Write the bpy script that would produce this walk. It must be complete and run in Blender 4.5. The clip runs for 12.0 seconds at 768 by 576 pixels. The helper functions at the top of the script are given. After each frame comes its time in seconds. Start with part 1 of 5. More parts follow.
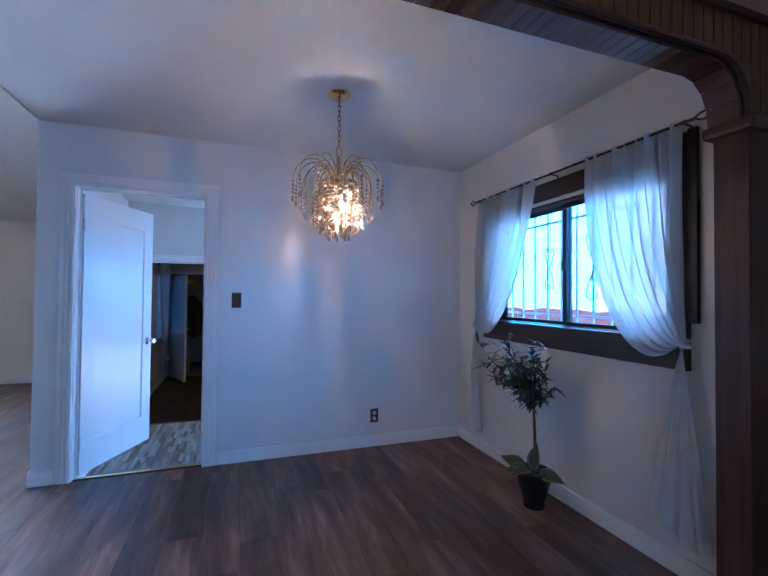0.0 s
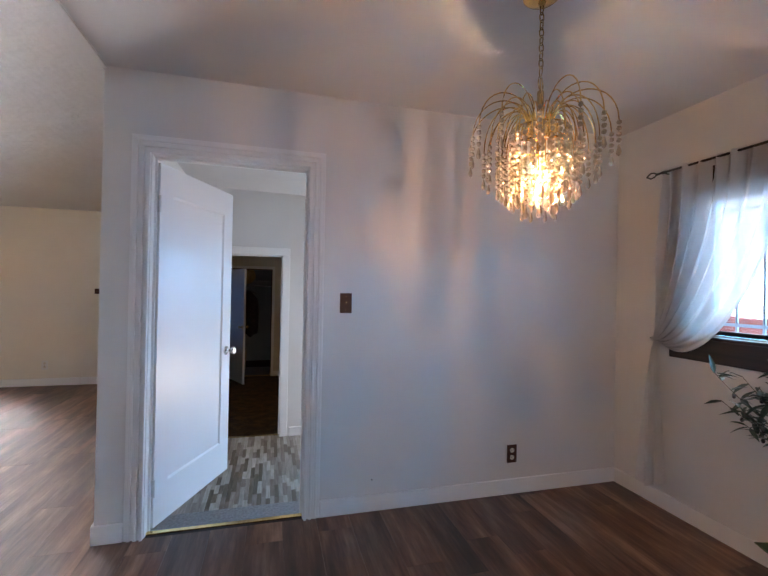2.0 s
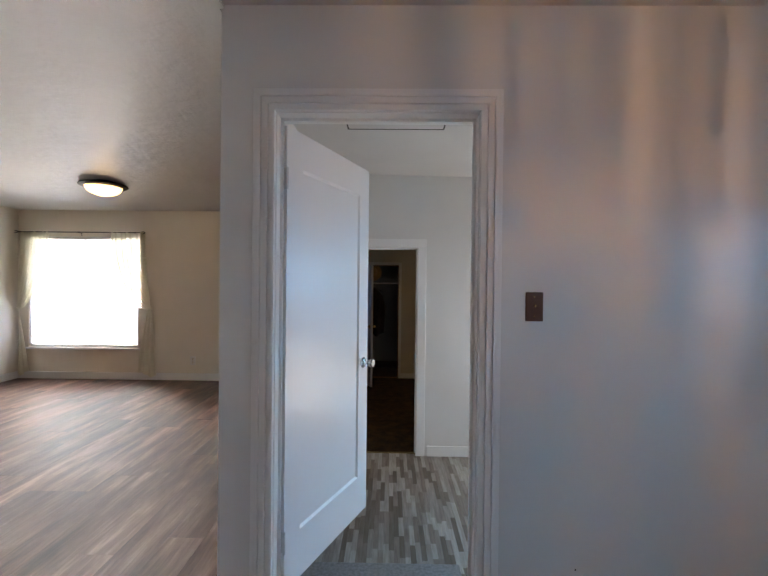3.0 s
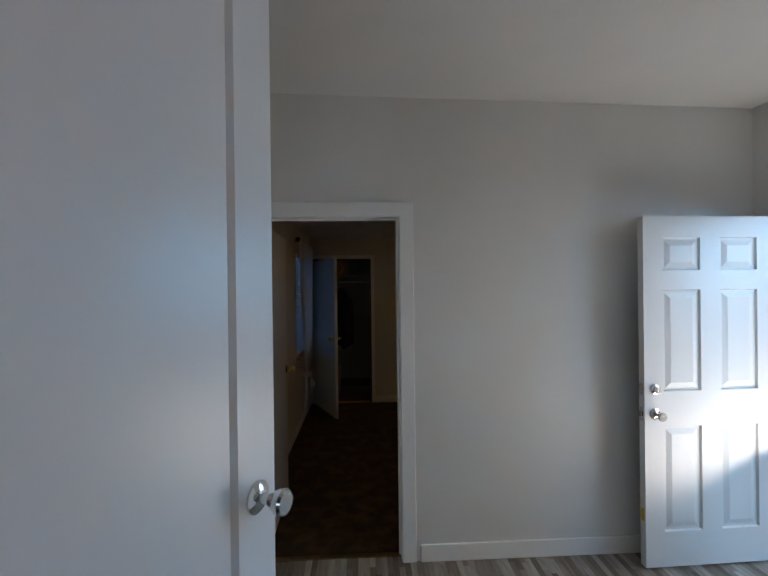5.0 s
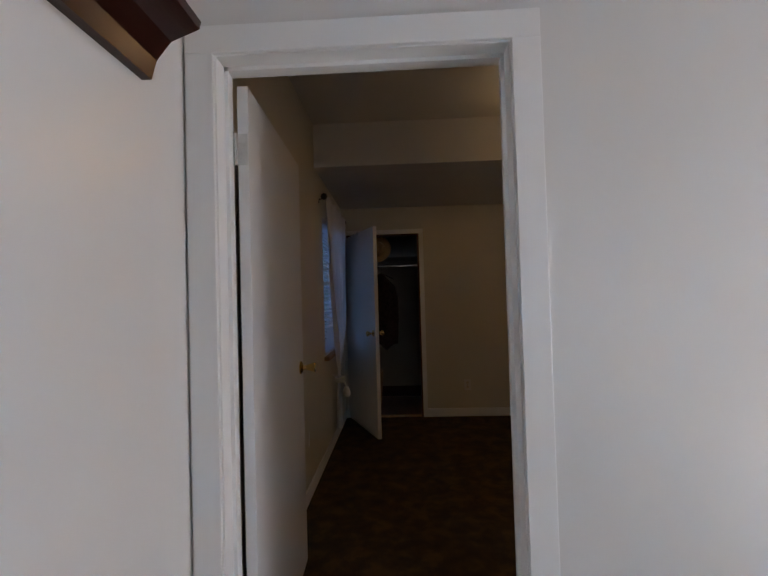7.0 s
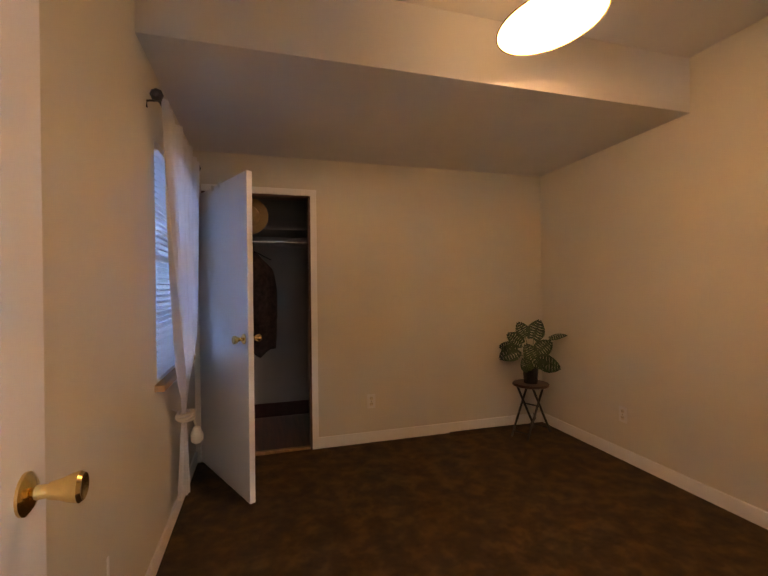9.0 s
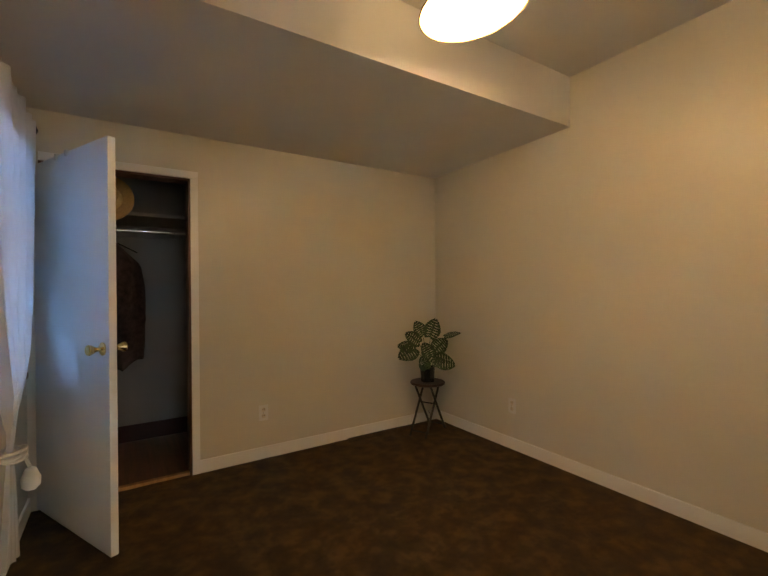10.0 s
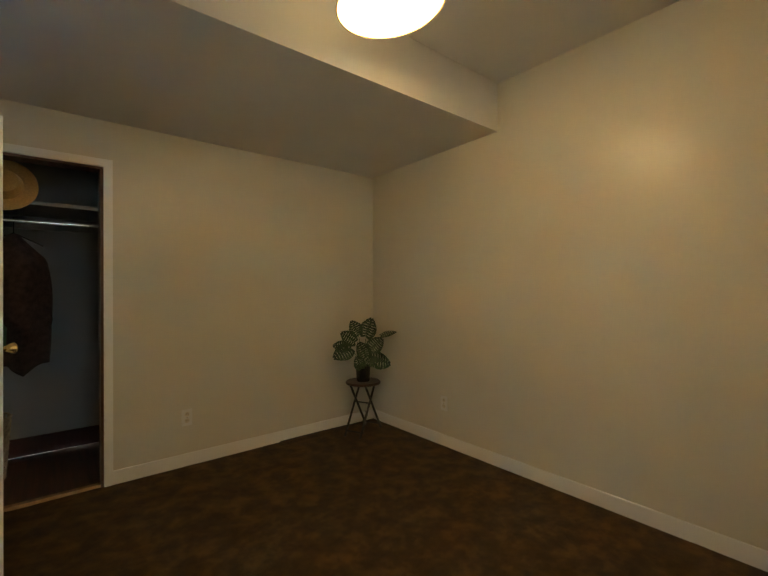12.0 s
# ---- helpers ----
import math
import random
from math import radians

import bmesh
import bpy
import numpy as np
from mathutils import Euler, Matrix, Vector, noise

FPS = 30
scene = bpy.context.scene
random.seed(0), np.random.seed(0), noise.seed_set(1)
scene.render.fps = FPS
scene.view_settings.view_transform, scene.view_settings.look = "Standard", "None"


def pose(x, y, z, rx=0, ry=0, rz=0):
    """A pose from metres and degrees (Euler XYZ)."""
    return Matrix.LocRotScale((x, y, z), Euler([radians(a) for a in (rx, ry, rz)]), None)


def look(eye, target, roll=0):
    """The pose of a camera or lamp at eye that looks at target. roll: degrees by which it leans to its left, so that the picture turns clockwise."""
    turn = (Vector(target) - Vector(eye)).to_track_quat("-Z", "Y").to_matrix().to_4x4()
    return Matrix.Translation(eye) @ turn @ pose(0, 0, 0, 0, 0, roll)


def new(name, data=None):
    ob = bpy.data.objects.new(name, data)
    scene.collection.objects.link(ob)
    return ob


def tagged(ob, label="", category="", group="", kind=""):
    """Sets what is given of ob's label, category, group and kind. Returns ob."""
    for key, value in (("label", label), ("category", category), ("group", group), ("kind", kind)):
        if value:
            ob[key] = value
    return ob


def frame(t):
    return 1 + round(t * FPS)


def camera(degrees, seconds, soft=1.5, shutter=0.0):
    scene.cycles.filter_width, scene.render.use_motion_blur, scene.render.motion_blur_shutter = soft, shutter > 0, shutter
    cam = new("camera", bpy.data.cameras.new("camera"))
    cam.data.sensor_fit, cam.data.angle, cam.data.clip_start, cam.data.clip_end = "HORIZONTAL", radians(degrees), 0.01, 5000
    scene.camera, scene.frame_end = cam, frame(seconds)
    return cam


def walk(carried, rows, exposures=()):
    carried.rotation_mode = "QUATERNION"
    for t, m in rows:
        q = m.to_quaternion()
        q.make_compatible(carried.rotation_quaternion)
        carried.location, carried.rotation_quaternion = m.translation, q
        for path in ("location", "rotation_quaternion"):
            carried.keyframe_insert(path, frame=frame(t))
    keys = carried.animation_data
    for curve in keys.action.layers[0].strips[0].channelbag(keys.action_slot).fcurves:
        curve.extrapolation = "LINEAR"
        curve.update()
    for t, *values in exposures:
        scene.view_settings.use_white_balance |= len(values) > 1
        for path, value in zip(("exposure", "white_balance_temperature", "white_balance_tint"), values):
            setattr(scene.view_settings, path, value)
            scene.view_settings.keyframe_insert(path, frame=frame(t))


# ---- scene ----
cam = camera(85.9, 12.0)
PATH = [
    (0, (0.259, -3.465, 1.313), (0.934, -1.583, 1.354), 0.5),
    (0.5, (0.206, -3.261, 1.328), (1.257, -1.56, 1.359), 1.1),
    (1, (0.078, -3.017, 1.344), (1.152, -1.33, 1.359), 1.4),
    (1.5, (-0.079, -2.757, 1.353), (0.788, -0.955, 1.368), 1.3),
    (2, (-0.169, -2.473, 1.353), (0.355, -0.543, 1.366), 1.1),
    (2.5, (-0.245, -2.11, 1.355), (-0.089, -0.117, 1.361), 1.0),
    (3, (-0.332, -1.709, 1.354), (-0.359, 0.291, 1.342), 0.6),
    (3.5, (-0.349, -1.239, 1.323), (-0.373, 0.761, 1.338), 0.4),
    (3.7, (-0.362, -1.054, 1.348), (-0.369, 0.945, 1.34), -0.2),
    (5.3, (-0.261, 0.092, 1.288), (-0.132, 2.088, 1.292), -0.5),
    (5.5, (-0.284, 0.211, 1.268), (-0.139, 2.206, 1.279), -0.5),
    (6, (-0.259, 0.488, 1.142), (-0.124, 2.483, 1.166), -0.4),
    (6.5, (-0.265, 0.802, 1.044), (-0.309, 2.801, 1.068), -0.5),
    (6.7, (-0.311, 0.949, 1.025), (-0.396, 2.947, 1.071), -1.7),
    (8.3, (-0.501, 2.057, 0.996), (-0.286, 4.046, 1.001), -0.5),
    (8.5, (-0.511, 2.17, 1.009), (-0.194, 4.145, 1.004), -0.5),
    (9, (-0.545, 2.451, 0.981), (0.02, 4.369, 0.974), -0.6),
    (9.5, (-0.578, 2.641, 0.969), (0.22, 4.475, 0.963), -0.5),
    (10, (-0.592, 2.7, 0.952), (0.491, 4.381, 0.951), -0.5),
    (10.5, (-0.591, 2.708, 0.93), (0.751, 4.191, 0.932), -0.6),
    (11, (-0.602, 2.728, 0.956), (0.936, 4.006, 0.937), -0.2),
    (11.5, (-0.556, 2.723, 0.959), (1.01, 3.967, 0.94), 0.2),
    (12, (-0.462, 2.639, 0.931), (0.81, 4.183, 0.935), -0.2),
]
walk(cam, [(t, look(eye, goal, roll)) for t, eye, goal, roll in PATH],
     exposures=[(0.0, -0.45, 4450, 13), (0.5, -0.08, 5250, 16), (1.0, -0.06, 5700, 18), (1.5, -0.18, 6000, 18), (2.0, -0.3, 6500, 18), (2.5, -0.35, 6900, 17), (3.0, -0.72, 7050, 15), (3.7, -0.88, 7100, 14), (5.3, -1.6, 7050, 14), (6.0, -1.5, 6950, 14), (6.7, -1.03, 6800, 16), (8.3, 1.08, 9300, 38), (9.0, 1.6, 8800, 33), (9.5, 1.75, 8000, 20), (10.5, 1.7, 7400, 8), (12.0, 1.5, 7000, -1)])

# ---- world, sun and daylight ----
world = bpy.data.worlds.new("sky")
scene.world = world
world.use_nodes = True
wn = world.node_tree
sky = wn.nodes.new("ShaderNodeTexSky")
sky.sky_type = "NISHITA"
sky.sun_disc = False
sky.sun_elevation = radians(62)
sky.sun_rotation = radians(8)
wn.links.new(sky.outputs[0], wn.nodes["Background"].inputs[0])
wn.nodes["Background"].inputs[1].default_value = 0.12

sun = new("sun", bpy.data.lights.new("sun", "SUN"))
sun.data.energy = 4.0
sun.data.angle = radians(0.5)
sun.data.color = (1.0, 0.95, 0.88)
sun.matrix_world = look((0, 0, 0), (-0.10, -0.45, -1.0))


def point_lamp(name, at, watts, colour, size):
    ob = new(name, bpy.data.lights.new(name, "POINT"))
    ob.data.energy, ob.data.color, ob.data.shadow_soft_size = watts, colour, size
    ob.location = at
    return ob


CHAND = Vector((0.82, -1.09, 2.51))
PEND = Vector((0.575, 3.885, 2.40))
LAMP = Vector((-3.34, 2.58, 2.41))
point_lamp("chandelier_bulb_light", CHAND + Vector((0.0, -0.014, -0.712)), 48.0, (1.0, 0.58, 0.30), 0.014)
point_lamp("pendant_bulb_light", PEND + Vector((0.035, -0.02, -0.352)), 10.5, (1.0, 0.66, 0.33), 0.07)
point_lamp("ceiling_lamp_light", LAMP + Vector((0, 0, -0.19)), 3.0, (1.0, 0.72, 0.35), 0.08)

# area lamp added low in the open outer door: fill for daylight bounced upwards
door_fill = new("door_fill_lamp", bpy.data.lights.new("door_fill_lamp", "AREA"))
door_fill.data.shape, door_fill.data.size, door_fill.data.size_y = "RECTANGLE", 0.8, 0.9
door_fill.data.energy, door_fill.data.color = 35.0, (1.0, 0.97, 0.92)
door_fill.matrix_world = look((2.10, 1.70, 0.22), (1.62, 1.48, 1.10))

# glow strengths for daylight outside each opening; the front one is added fill
DAY_DINING, DAY_LIVING, DAY_PORCH, FILL_FRONT, DAY_BED = 28.0, 2000.0, 11.0, 1.0, 2.2

# ---- materials ----


def nodes_of(name):
    m = bpy.data.materials.new(name)
    m.use_nodes = True
    nt = m.node_tree
    return m, nt, nt.nodes["Principled BSDF"]


def add(nt, kind, **kw):
    n = nt.nodes.new(kind)
    for k, v in kw.items():
        if k in n.inputs:
            n.inputs[k].default_value = v
    return n


def noise_at(nt, scale, stretch=(1, 1, 1), detail=4.0, offset=None, rough=0.55):
    geo = nt.nodes.new("ShaderNodeNewGeometry")
    mp = nt.nodes.new("ShaderNodeMapping")
    mp.inputs["Scale"].default_value = stretch
    if offset is not None:
        va = nt.nodes.new("ShaderNodeVectorMath")
        va.operation = "ADD"
        nt.links.new(geo.outputs["Position"], va.inputs[0])
        nt.links.new(offset, va.inputs[1])
        nt.links.new(va.outputs[0], mp.inputs["Vector"])
    else:
        nt.links.new(geo.outputs["Position"], mp.inputs["Vector"])
    n = nt.nodes.new("ShaderNodeTexNoise")
    n.inputs["Scale"].default_value = scale
    n.inputs["Detail"].default_value = detail
    n.inputs["Roughness"].default_value = rough
    nt.links.new(mp.outputs[0], n.inputs["Vector"])
    return n


def ramp(nt, src, stops):
    r = nt.nodes.new("ShaderNodeValToRGB")
    e = r.color_ramp.elements
    while len(e) < len(stops):
        e.new(0.5)
    for el, (p, c) in zip(e, stops):
        el.position = p
        el.color = (*c, 1) if len(c) == 3 else c
    nt.links.new(src, r.inputs[0])
    return r


def bump(nt, bsdf, src, strength, dist=0.01):
    b = nt.nodes.new("ShaderNodeBump")
    b.inputs["Strength"].default_value = strength
    b.inputs["Distance"].default_value = dist
    nt.links.new(src, b.inputs["Height"])
    nt.links.new(b.outputs[0], bsdf.inputs["Normal"])


def paint(name, colour, rough=0.45, wave=0.25, fine=0.15, spread=0.05, coarse=5.0, dist=0.01):
    """Painted surface: slow tone drift, brush-scale relief."""
    m, nt, b = nodes_of(name)
    big = noise_at(nt, 1.3, detail=3)
    dark = tuple(c * (1 - spread) for c in colour)
    lite = tuple(min(1, c * (1 + spread * 0.6)) for c in colour)
    r = ramp(nt, big.outputs["Fac"], [(0.3, dark), (0.7, lite)])
    nt.links.new(r.outputs[0], b.inputs["Base Color"])
    sm = noise_at(nt, coarse, detail=8, rough=0.6)
    mix = add(nt, "ShaderNodeMath")
    mix.operation = "MULTIPLY_ADD"
    fi = noise_at(nt, 160, detail=2)
    nt.links.new(fi.outputs["Fac"], mix.inputs[0])
    mix.inputs[1].default_value = fine
    nt.links.new(sm.outputs["Fac"], mix.inputs[2])
    bump(nt, b, mix.outputs[0], wave, dist)
    rr = ramp(nt, sm.outputs["Fac"], [(0.3, (rough - 0.02,) * 3), (0.7, (rough + 0.03,) * 3)])
    nt.links.new(rr.outputs[0], b.inputs["Roughness"])
    return m


def plain(name, colour, rough=0.5, metal=0.0, spread=0.15, scale=30, relief=0.05):
    m, nt, b = nodes_of(name)
    n = noise_at(nt, scale, detail=5)
    r = ramp(nt, n.outputs["Fac"], [(0.25, tuple(c * (1 - spread) for c in colour)), (0.75, tuple(min(1, c * (1 + spread)) for c in colour))])
    nt.links.new(r.outputs[0], b.inputs["Base Color"])
    b.inputs["Roughness"].default_value = rough
    b.inputs["Metallic"].default_value = metal
    bump(nt, b, n.outputs["Fac"], relief, 0.002)
    return m


def dark_wood(name, lo, hi, along="z", rough=0.38):
    m, nt, b = nodes_of(name)
    s = {"x": (1.2, 22, 22), "y": (22, 1.2, 22), "z": (22, 22, 1.2)}[along]
    info = nt.nodes.new("ShaderNodeObjectInfo")
    sc = add(nt, "ShaderNodeVectorMath")
    sc.operation = "SCALE"
    cx = nt.nodes.new("ShaderNodeCombineXYZ")
    for i in range(3):
        nt.links.new(info.outputs["Random"], cx.inputs[i])
    nt.links.new(cx.outputs[0], sc.inputs[0])
    sc.inputs["Scale"].default_value = 7.0
    n = noise_at(nt, 1.6, s, 7, sc.outputs[0], 0.62)
    r = ramp(nt, n.outputs["Fac"], [(0.3, lo), (0.72, hi)])
    nt.links.new(r.outputs[0], b.inputs["Base Color"])
    b.inputs["Roughness"].default_value = rough
    bump(nt, b, n.outputs["Fac"], 0.15, 0.003)
    return m


def laminate(name):
    """Grey-brown laminate boards, each with its own tone and grain."""
    m, nt, b = nodes_of(name)
    info = nt.nodes.new("ShaderNodeObjectInfo")
    cx = nt.nodes.new("ShaderNodeCombineXYZ")
    for i in range(3):
        nt.links.new(info.outputs["Random"], cx.inputs[i])
    sc = add(nt, "ShaderNodeVectorMath")
    sc.operation = "SCALE"
    sc.inputs["Scale"].default_value = 37.0
    nt.links.new(cx.outputs[0], sc.inputs[0])
    streak = noise_at(nt, 1.0, (9, 1.3, 9), 5, sc.outputs[0], 0.6)
    grain = noise_at(nt, 1.0, (70, 4, 70), 6, sc.outputs[0], 0.65)
    r = ramp(nt, streak.outputs["Fac"], [(0.32, (0.030, 0.013, 0.008)), (0.45, (0.088, 0.041, 0.026)), (0.55, (0.145, 0.076, 0.051)), (0.70, (0.27, 0.170, 0.130))])
    g = ramp(nt, grain.outputs["Fac"], [(0.3, (0.60, 0.58, 0.57)), (0.65, (1.0, 1.0, 1.0))])
    mul = nt.nodes.new("ShaderNodeMix")
    mul.data_type, mul.blend_type = "RGBA", "MULTIPLY"
    mul.inputs[0].default_value = 0.8
    nt.links.new(r.outputs[0], mul.inputs[6])
    nt.links.new(g.outputs[0], mul.inputs[7])
    tone = ramp(nt, info.outputs["Random"], [(0.0, (0.62, 0.62, 0.64)), (0.5, (0.92, 0.90, 0.88)), (1.0, (1.35, 1.30, 1.22))])
    mu2 = nt.nodes.new("ShaderNodeMix")
    mu2.data_type, mu2.blend_type = "RGBA", "MULTIPLY"
    mu2.inputs[0].default_value = 1.0
    nt.links.new(mul.outputs[2], mu2.inputs[6])
    nt.links.new(tone.outputs[0], mu2.inputs[7])
    nt.links.new(mu2.outputs[2], b.inputs["Base Color"])
    rr = ramp(nt, grain.outputs["Fac"], [(0.3, (0.50,) * 3), (0.7, (0.38,) * 3)])
    nt.links.new(rr.outputs[0], b.inputs["Roughness"])
    bump(nt, b, grain.outputs["Fac"], 0.12, 0.002)
    return m


def strip_vinyl(name):
    """Vinyl printed as narrow weathered strips in white, grey and brown."""
    m, nt, b = nodes_of(name)
    isl = nt.nodes.new("ShaderNodeNewGeometry")
    info = nt.nodes.new("ShaderNodeObjectInfo")
    sm = add(nt, "ShaderNodeMath")
    sm.operation = "ADD"
    nt.links.new(isl.outputs["Random Per Island"], sm.inputs[0])
    nt.links.new(info.outputs["Random"], sm.inputs[1])
    fr = add(nt, "ShaderNodeMath")
    fr.operation = "FRACT"
    nt.links.new(sm.outputs[0], fr.inputs[0])
    r = ramp(nt, fr.outputs[0], [(0.0, (0.12, 0.092, 0.070)), (0.2, (0.19, 0.155, 0.125)), (0.45, (0.26, 0.23, 0.20)), (0.7, (0.34, 0.315, 0.28)), (1.0, (0.44, 0.42, 0.39))])
    grain = noise_at(nt, 1.0, (60, 6, 60), 6)
    g = ramp(nt, grain.outputs["Fac"], [(0.3, (0.66, 0.63, 0.6)), (0.65, (1.08, 1.08, 1.08))])
    mul = nt.nodes.new("ShaderNodeMix")
    mul.data_type, mul.blend_type = "RGBA", "MULTIPLY"
    mul.inputs[0].default_value = 0.9
    nt.links.new(r.outputs[0], mul.inputs[6])
    nt.links.new(g.outputs[0], mul.inputs[7])
    nt.links.new(mul.outputs[2], b.inputs["Base Color"])
    b.inputs["Roughness"].default_value = 0.45
    bump(nt, b, grain.outputs["Fac"], 0.1, 0.001)
    return m


def carpet_mat(name):
    m, nt, b = nodes_of(name)
    big = noise_at(nt, 8.5, detail=6, rough=0.62)
    fine = noise_at(nt, 220, detail=3)
    r = ramp(nt, big.outputs["Fac"], [(0.36, (0.032, 0.016, 0.004)), (0.5, (0.057, 0.029, 0.007)), (0.66, (0.104, 0.056, 0.015))])
    g = ramp(nt, fine.outputs["Fac"], [(0.3, (0.55,) * 3), (0.7, (1.2,) * 3)])
    mul = nt.nodes.new("ShaderNodeMix")
    mul.data_type, mul.blend_type = "RGBA", "MULTIPLY"
    mul.inputs[0].default_value = 0.8
    nt.links.new(r.outputs[0], mul.inputs[6])
    nt.links.new(g.outputs[0], mul.inputs[7])
    nt.links.new(mul.outputs[2], b.inputs["Base Color"])
    b.inputs["Roughness"].default_value = 0.95
    bump(nt, b, fine.outputs["Fac"], 0.6, 0.006)
    return m


def sheer(name, colour, see=0.3, through_cloth=0.55):
    m, nt, b = nodes_of(name)
    out = nt.nodes["Material Output"]
    nt.nodes.remove(b)
    d = add(nt, "ShaderNodeBsdfDiffuse", Color=(*colour, 1))
    t = add(nt, "ShaderNodeBsdfTranslucent", Color=(*colour, 1))
    p = add(nt, "ShaderNodeBsdfTransparent", Color=(1, 1, 1, 1))
    a = nt.nodes.new("ShaderNodeMixShader")
    a.inputs[0].default_value = through_cloth
    nt.links.new(d.outputs[0], a.inputs[1])
    nt.links.new(t.outputs[0], a.inputs[2])
    weave = noise_at(nt, 90, (1, 1, 0.4), 3)
    w = ramp(nt, weave.outputs["Fac"], [(0.3, (see * 0.7,) * 3), (0.7, (see * 1.3,) * 3)])
    c = nt.nodes.new("ShaderNodeMixShader")
    nt.links.new(w.outputs[0], c.inputs[0])
    nt.links.new(a.outputs[0], c.inputs[1])
    nt.links.new(p.outputs[0], c.inputs[2])
    nt.links.new(c.outputs[0], out.inputs[0])
    return m


def glow(name, colour, strength):
    m, nt, b = nodes_of(name)
    b.inputs["Base Color"].default_value = (*colour, 1)
    b.inputs["Emission Color"].default_value = (*colour, 1)
    b.inputs["Emission Strength"].default_value = strength
    return m


def crystal_mat(name, tint):
    m, nt, b = nodes_of(name)
    out = nt.nodes["Material Output"]
    nt.nodes.remove(b)
    p = add(nt, "ShaderNodeBsdfTransparent", Color=(*tint, 1))
    g = add(nt, "ShaderNodeBsdfGlossy", Color=(1, 1, 1, 1), Roughness=0.06)
    t = add(nt, "ShaderNodeBsdfTranslucent", Color=(*tint, 1))
    a = nt.nodes.new("ShaderNodeMixShader")
    a.inputs[0].default_value = 0.28
    nt.links.new(p.outputs[0], a.inputs[1])
    nt.links.new(t.outputs[0], a.inputs[2])
    f = add(nt, "ShaderNodeFresnel", IOR=1.7)
    c = nt.nodes.new("ShaderNodeMixShader")
    nt.links.new(f.outputs[0], c.inputs[0])
    nt.links.new(a.outputs[0], c.inputs[1])
    nt.links.new(g.outputs[0], c.inputs[2])
    nt.links.new(c.outputs[0], out.inputs[0])
    return m


def glass_mat(name):
    m, nt, b = nodes_of(name)
    b.inputs["Base Color"].default_value = (0.96, 0.98, 0.98, 1)
    b.inputs["Roughness"].default_value = 0.02
    b.inputs["Transmission Weight"].default_value = 1.0
    b.inputs["IOR"].default_value = 1.45
    return m


def leaf_mat(name, lo, hi, rough=0.4):
    m, nt, b = nodes_of(name)
    isl = nt.nodes.new("ShaderNodeNewGeometry")
    r = ramp(nt, isl.outputs["Random Per Island"], [(0.0, lo), (1.0, hi)])
    n = noise_at(nt, 60, detail=4)
    g = ramp(nt, n.outputs["Fac"], [(0.3, (0.7,) * 3), (0.7, (1.15,) * 3)])
    mul = nt.nodes.new("ShaderNodeMix")
    mul.data_type, mul.blend_type = "RGBA", "MULTIPLY"
    mul.inputs[0].default_value = 0.8
    nt.links.new(r.outputs[0], mul.inputs[6])
    nt.links.new(g.outputs[0], mul.inputs[7])
    nt.links.new(mul.outputs[2], b.inputs["Base Color"])
    b.inputs["Roughness"].default_value = rough
    return m


WALL = paint("white_wall_paint", (0.74, 0.73, 0.71), 0.325, 0.10, 0.05)
WALL.node_tree.nodes["Principled BSDF"].inputs["Specular IOR Level"].default_value = 0.95
CEIL = paint("ceiling_paint", (0.70, 0.69, 0.68), 0.42, 0.25, 0.05)
TEXCEIL = paint("trowelled_ceiling_paint", (0.72, 0.71, 0.68), 0.34, 0.6, 0.05, coarse=9.0, dist=0.02)
LIVW = paint("off_white_living_paint", (0.80, 0.75, 0.65), 0.4, 0.14, 0.05)
BEDW = paint("cream_white_bedroom_paint", (0.67, 0.64, 0.56), 0.33, 0.11, 0.05)
CREAM = paint("cream_wall_paint", (0.66, 0.52, 0.37), 0.5, 0.15, 0.05)
TRIM = paint("white_gloss_trim", (0.86, 0.86, 0.85), 0.32, 0.01, 0.02, 0.03)
DOORW = paint("white_door_paint", (0.78, 0.78, 0.78), 0.32, 0.02, 0.02, 0.03)
FLOOR = laminate("laminate_board")
SUBFLOOR = plain("floor_joint", (0.02, 0.013, 0.01), 0.8)
VINYL = strip_vinyl("strip_vinyl")
VGAP = plain("vinyl_joint", (0.20, 0.18, 0.16), 0.6)
STEPM = plain("grey_step_vinyl", (0.24, 0.24, 0.24), 0.6, 0, 0.35, 60)
CARPET = carpet_mat("brown_carpet")
WOOD_Z = dark_wood("dark_stained_wood_upright", (0.020, 0.0075, 0.005), (0.085, 0.030, 0.016), "z")
WOOD_Y = dark_wood("dark_stained_wood_along", (0.045, 0.019, 0.013), (0.15, 0.062, 0.036), "y", 0.3)
WOOD_X = dark_wood("dark_stained_wood_across", (0.024, 0.009, 0.006), (0.090, 0.032, 0.017), "x")
BEAD = dark_wood("orange_brown_beadboard", (0.055, 0.018, 0.007), (0.19, 0.068, 0.022), "z", 0.3)
RACKW = dark_wood("mahogany", (0.016, 0.004, 0.003), (0.045, 0.012, 0.008), "y", 0.25)
WIND = dark_wood("espresso_window_wood", (0.012, 0.007, 0.005), (0.040, 0.020, 0.014), "y", 0.35)
PALEW = dark_wood("pale_wood", (0.34, 0.20, 0.09), (0.55, 0.36, 0.19), "y", 0.5)
STOPW = dark_wood("red_brown_jamb", (0.05, 0.018, 0.010), (0.13, 0.050, 0.028), "z", 0.45)
BLACK = plain("black_metal", (0.018, 0.016, 0.015), 0.4, 0.3)
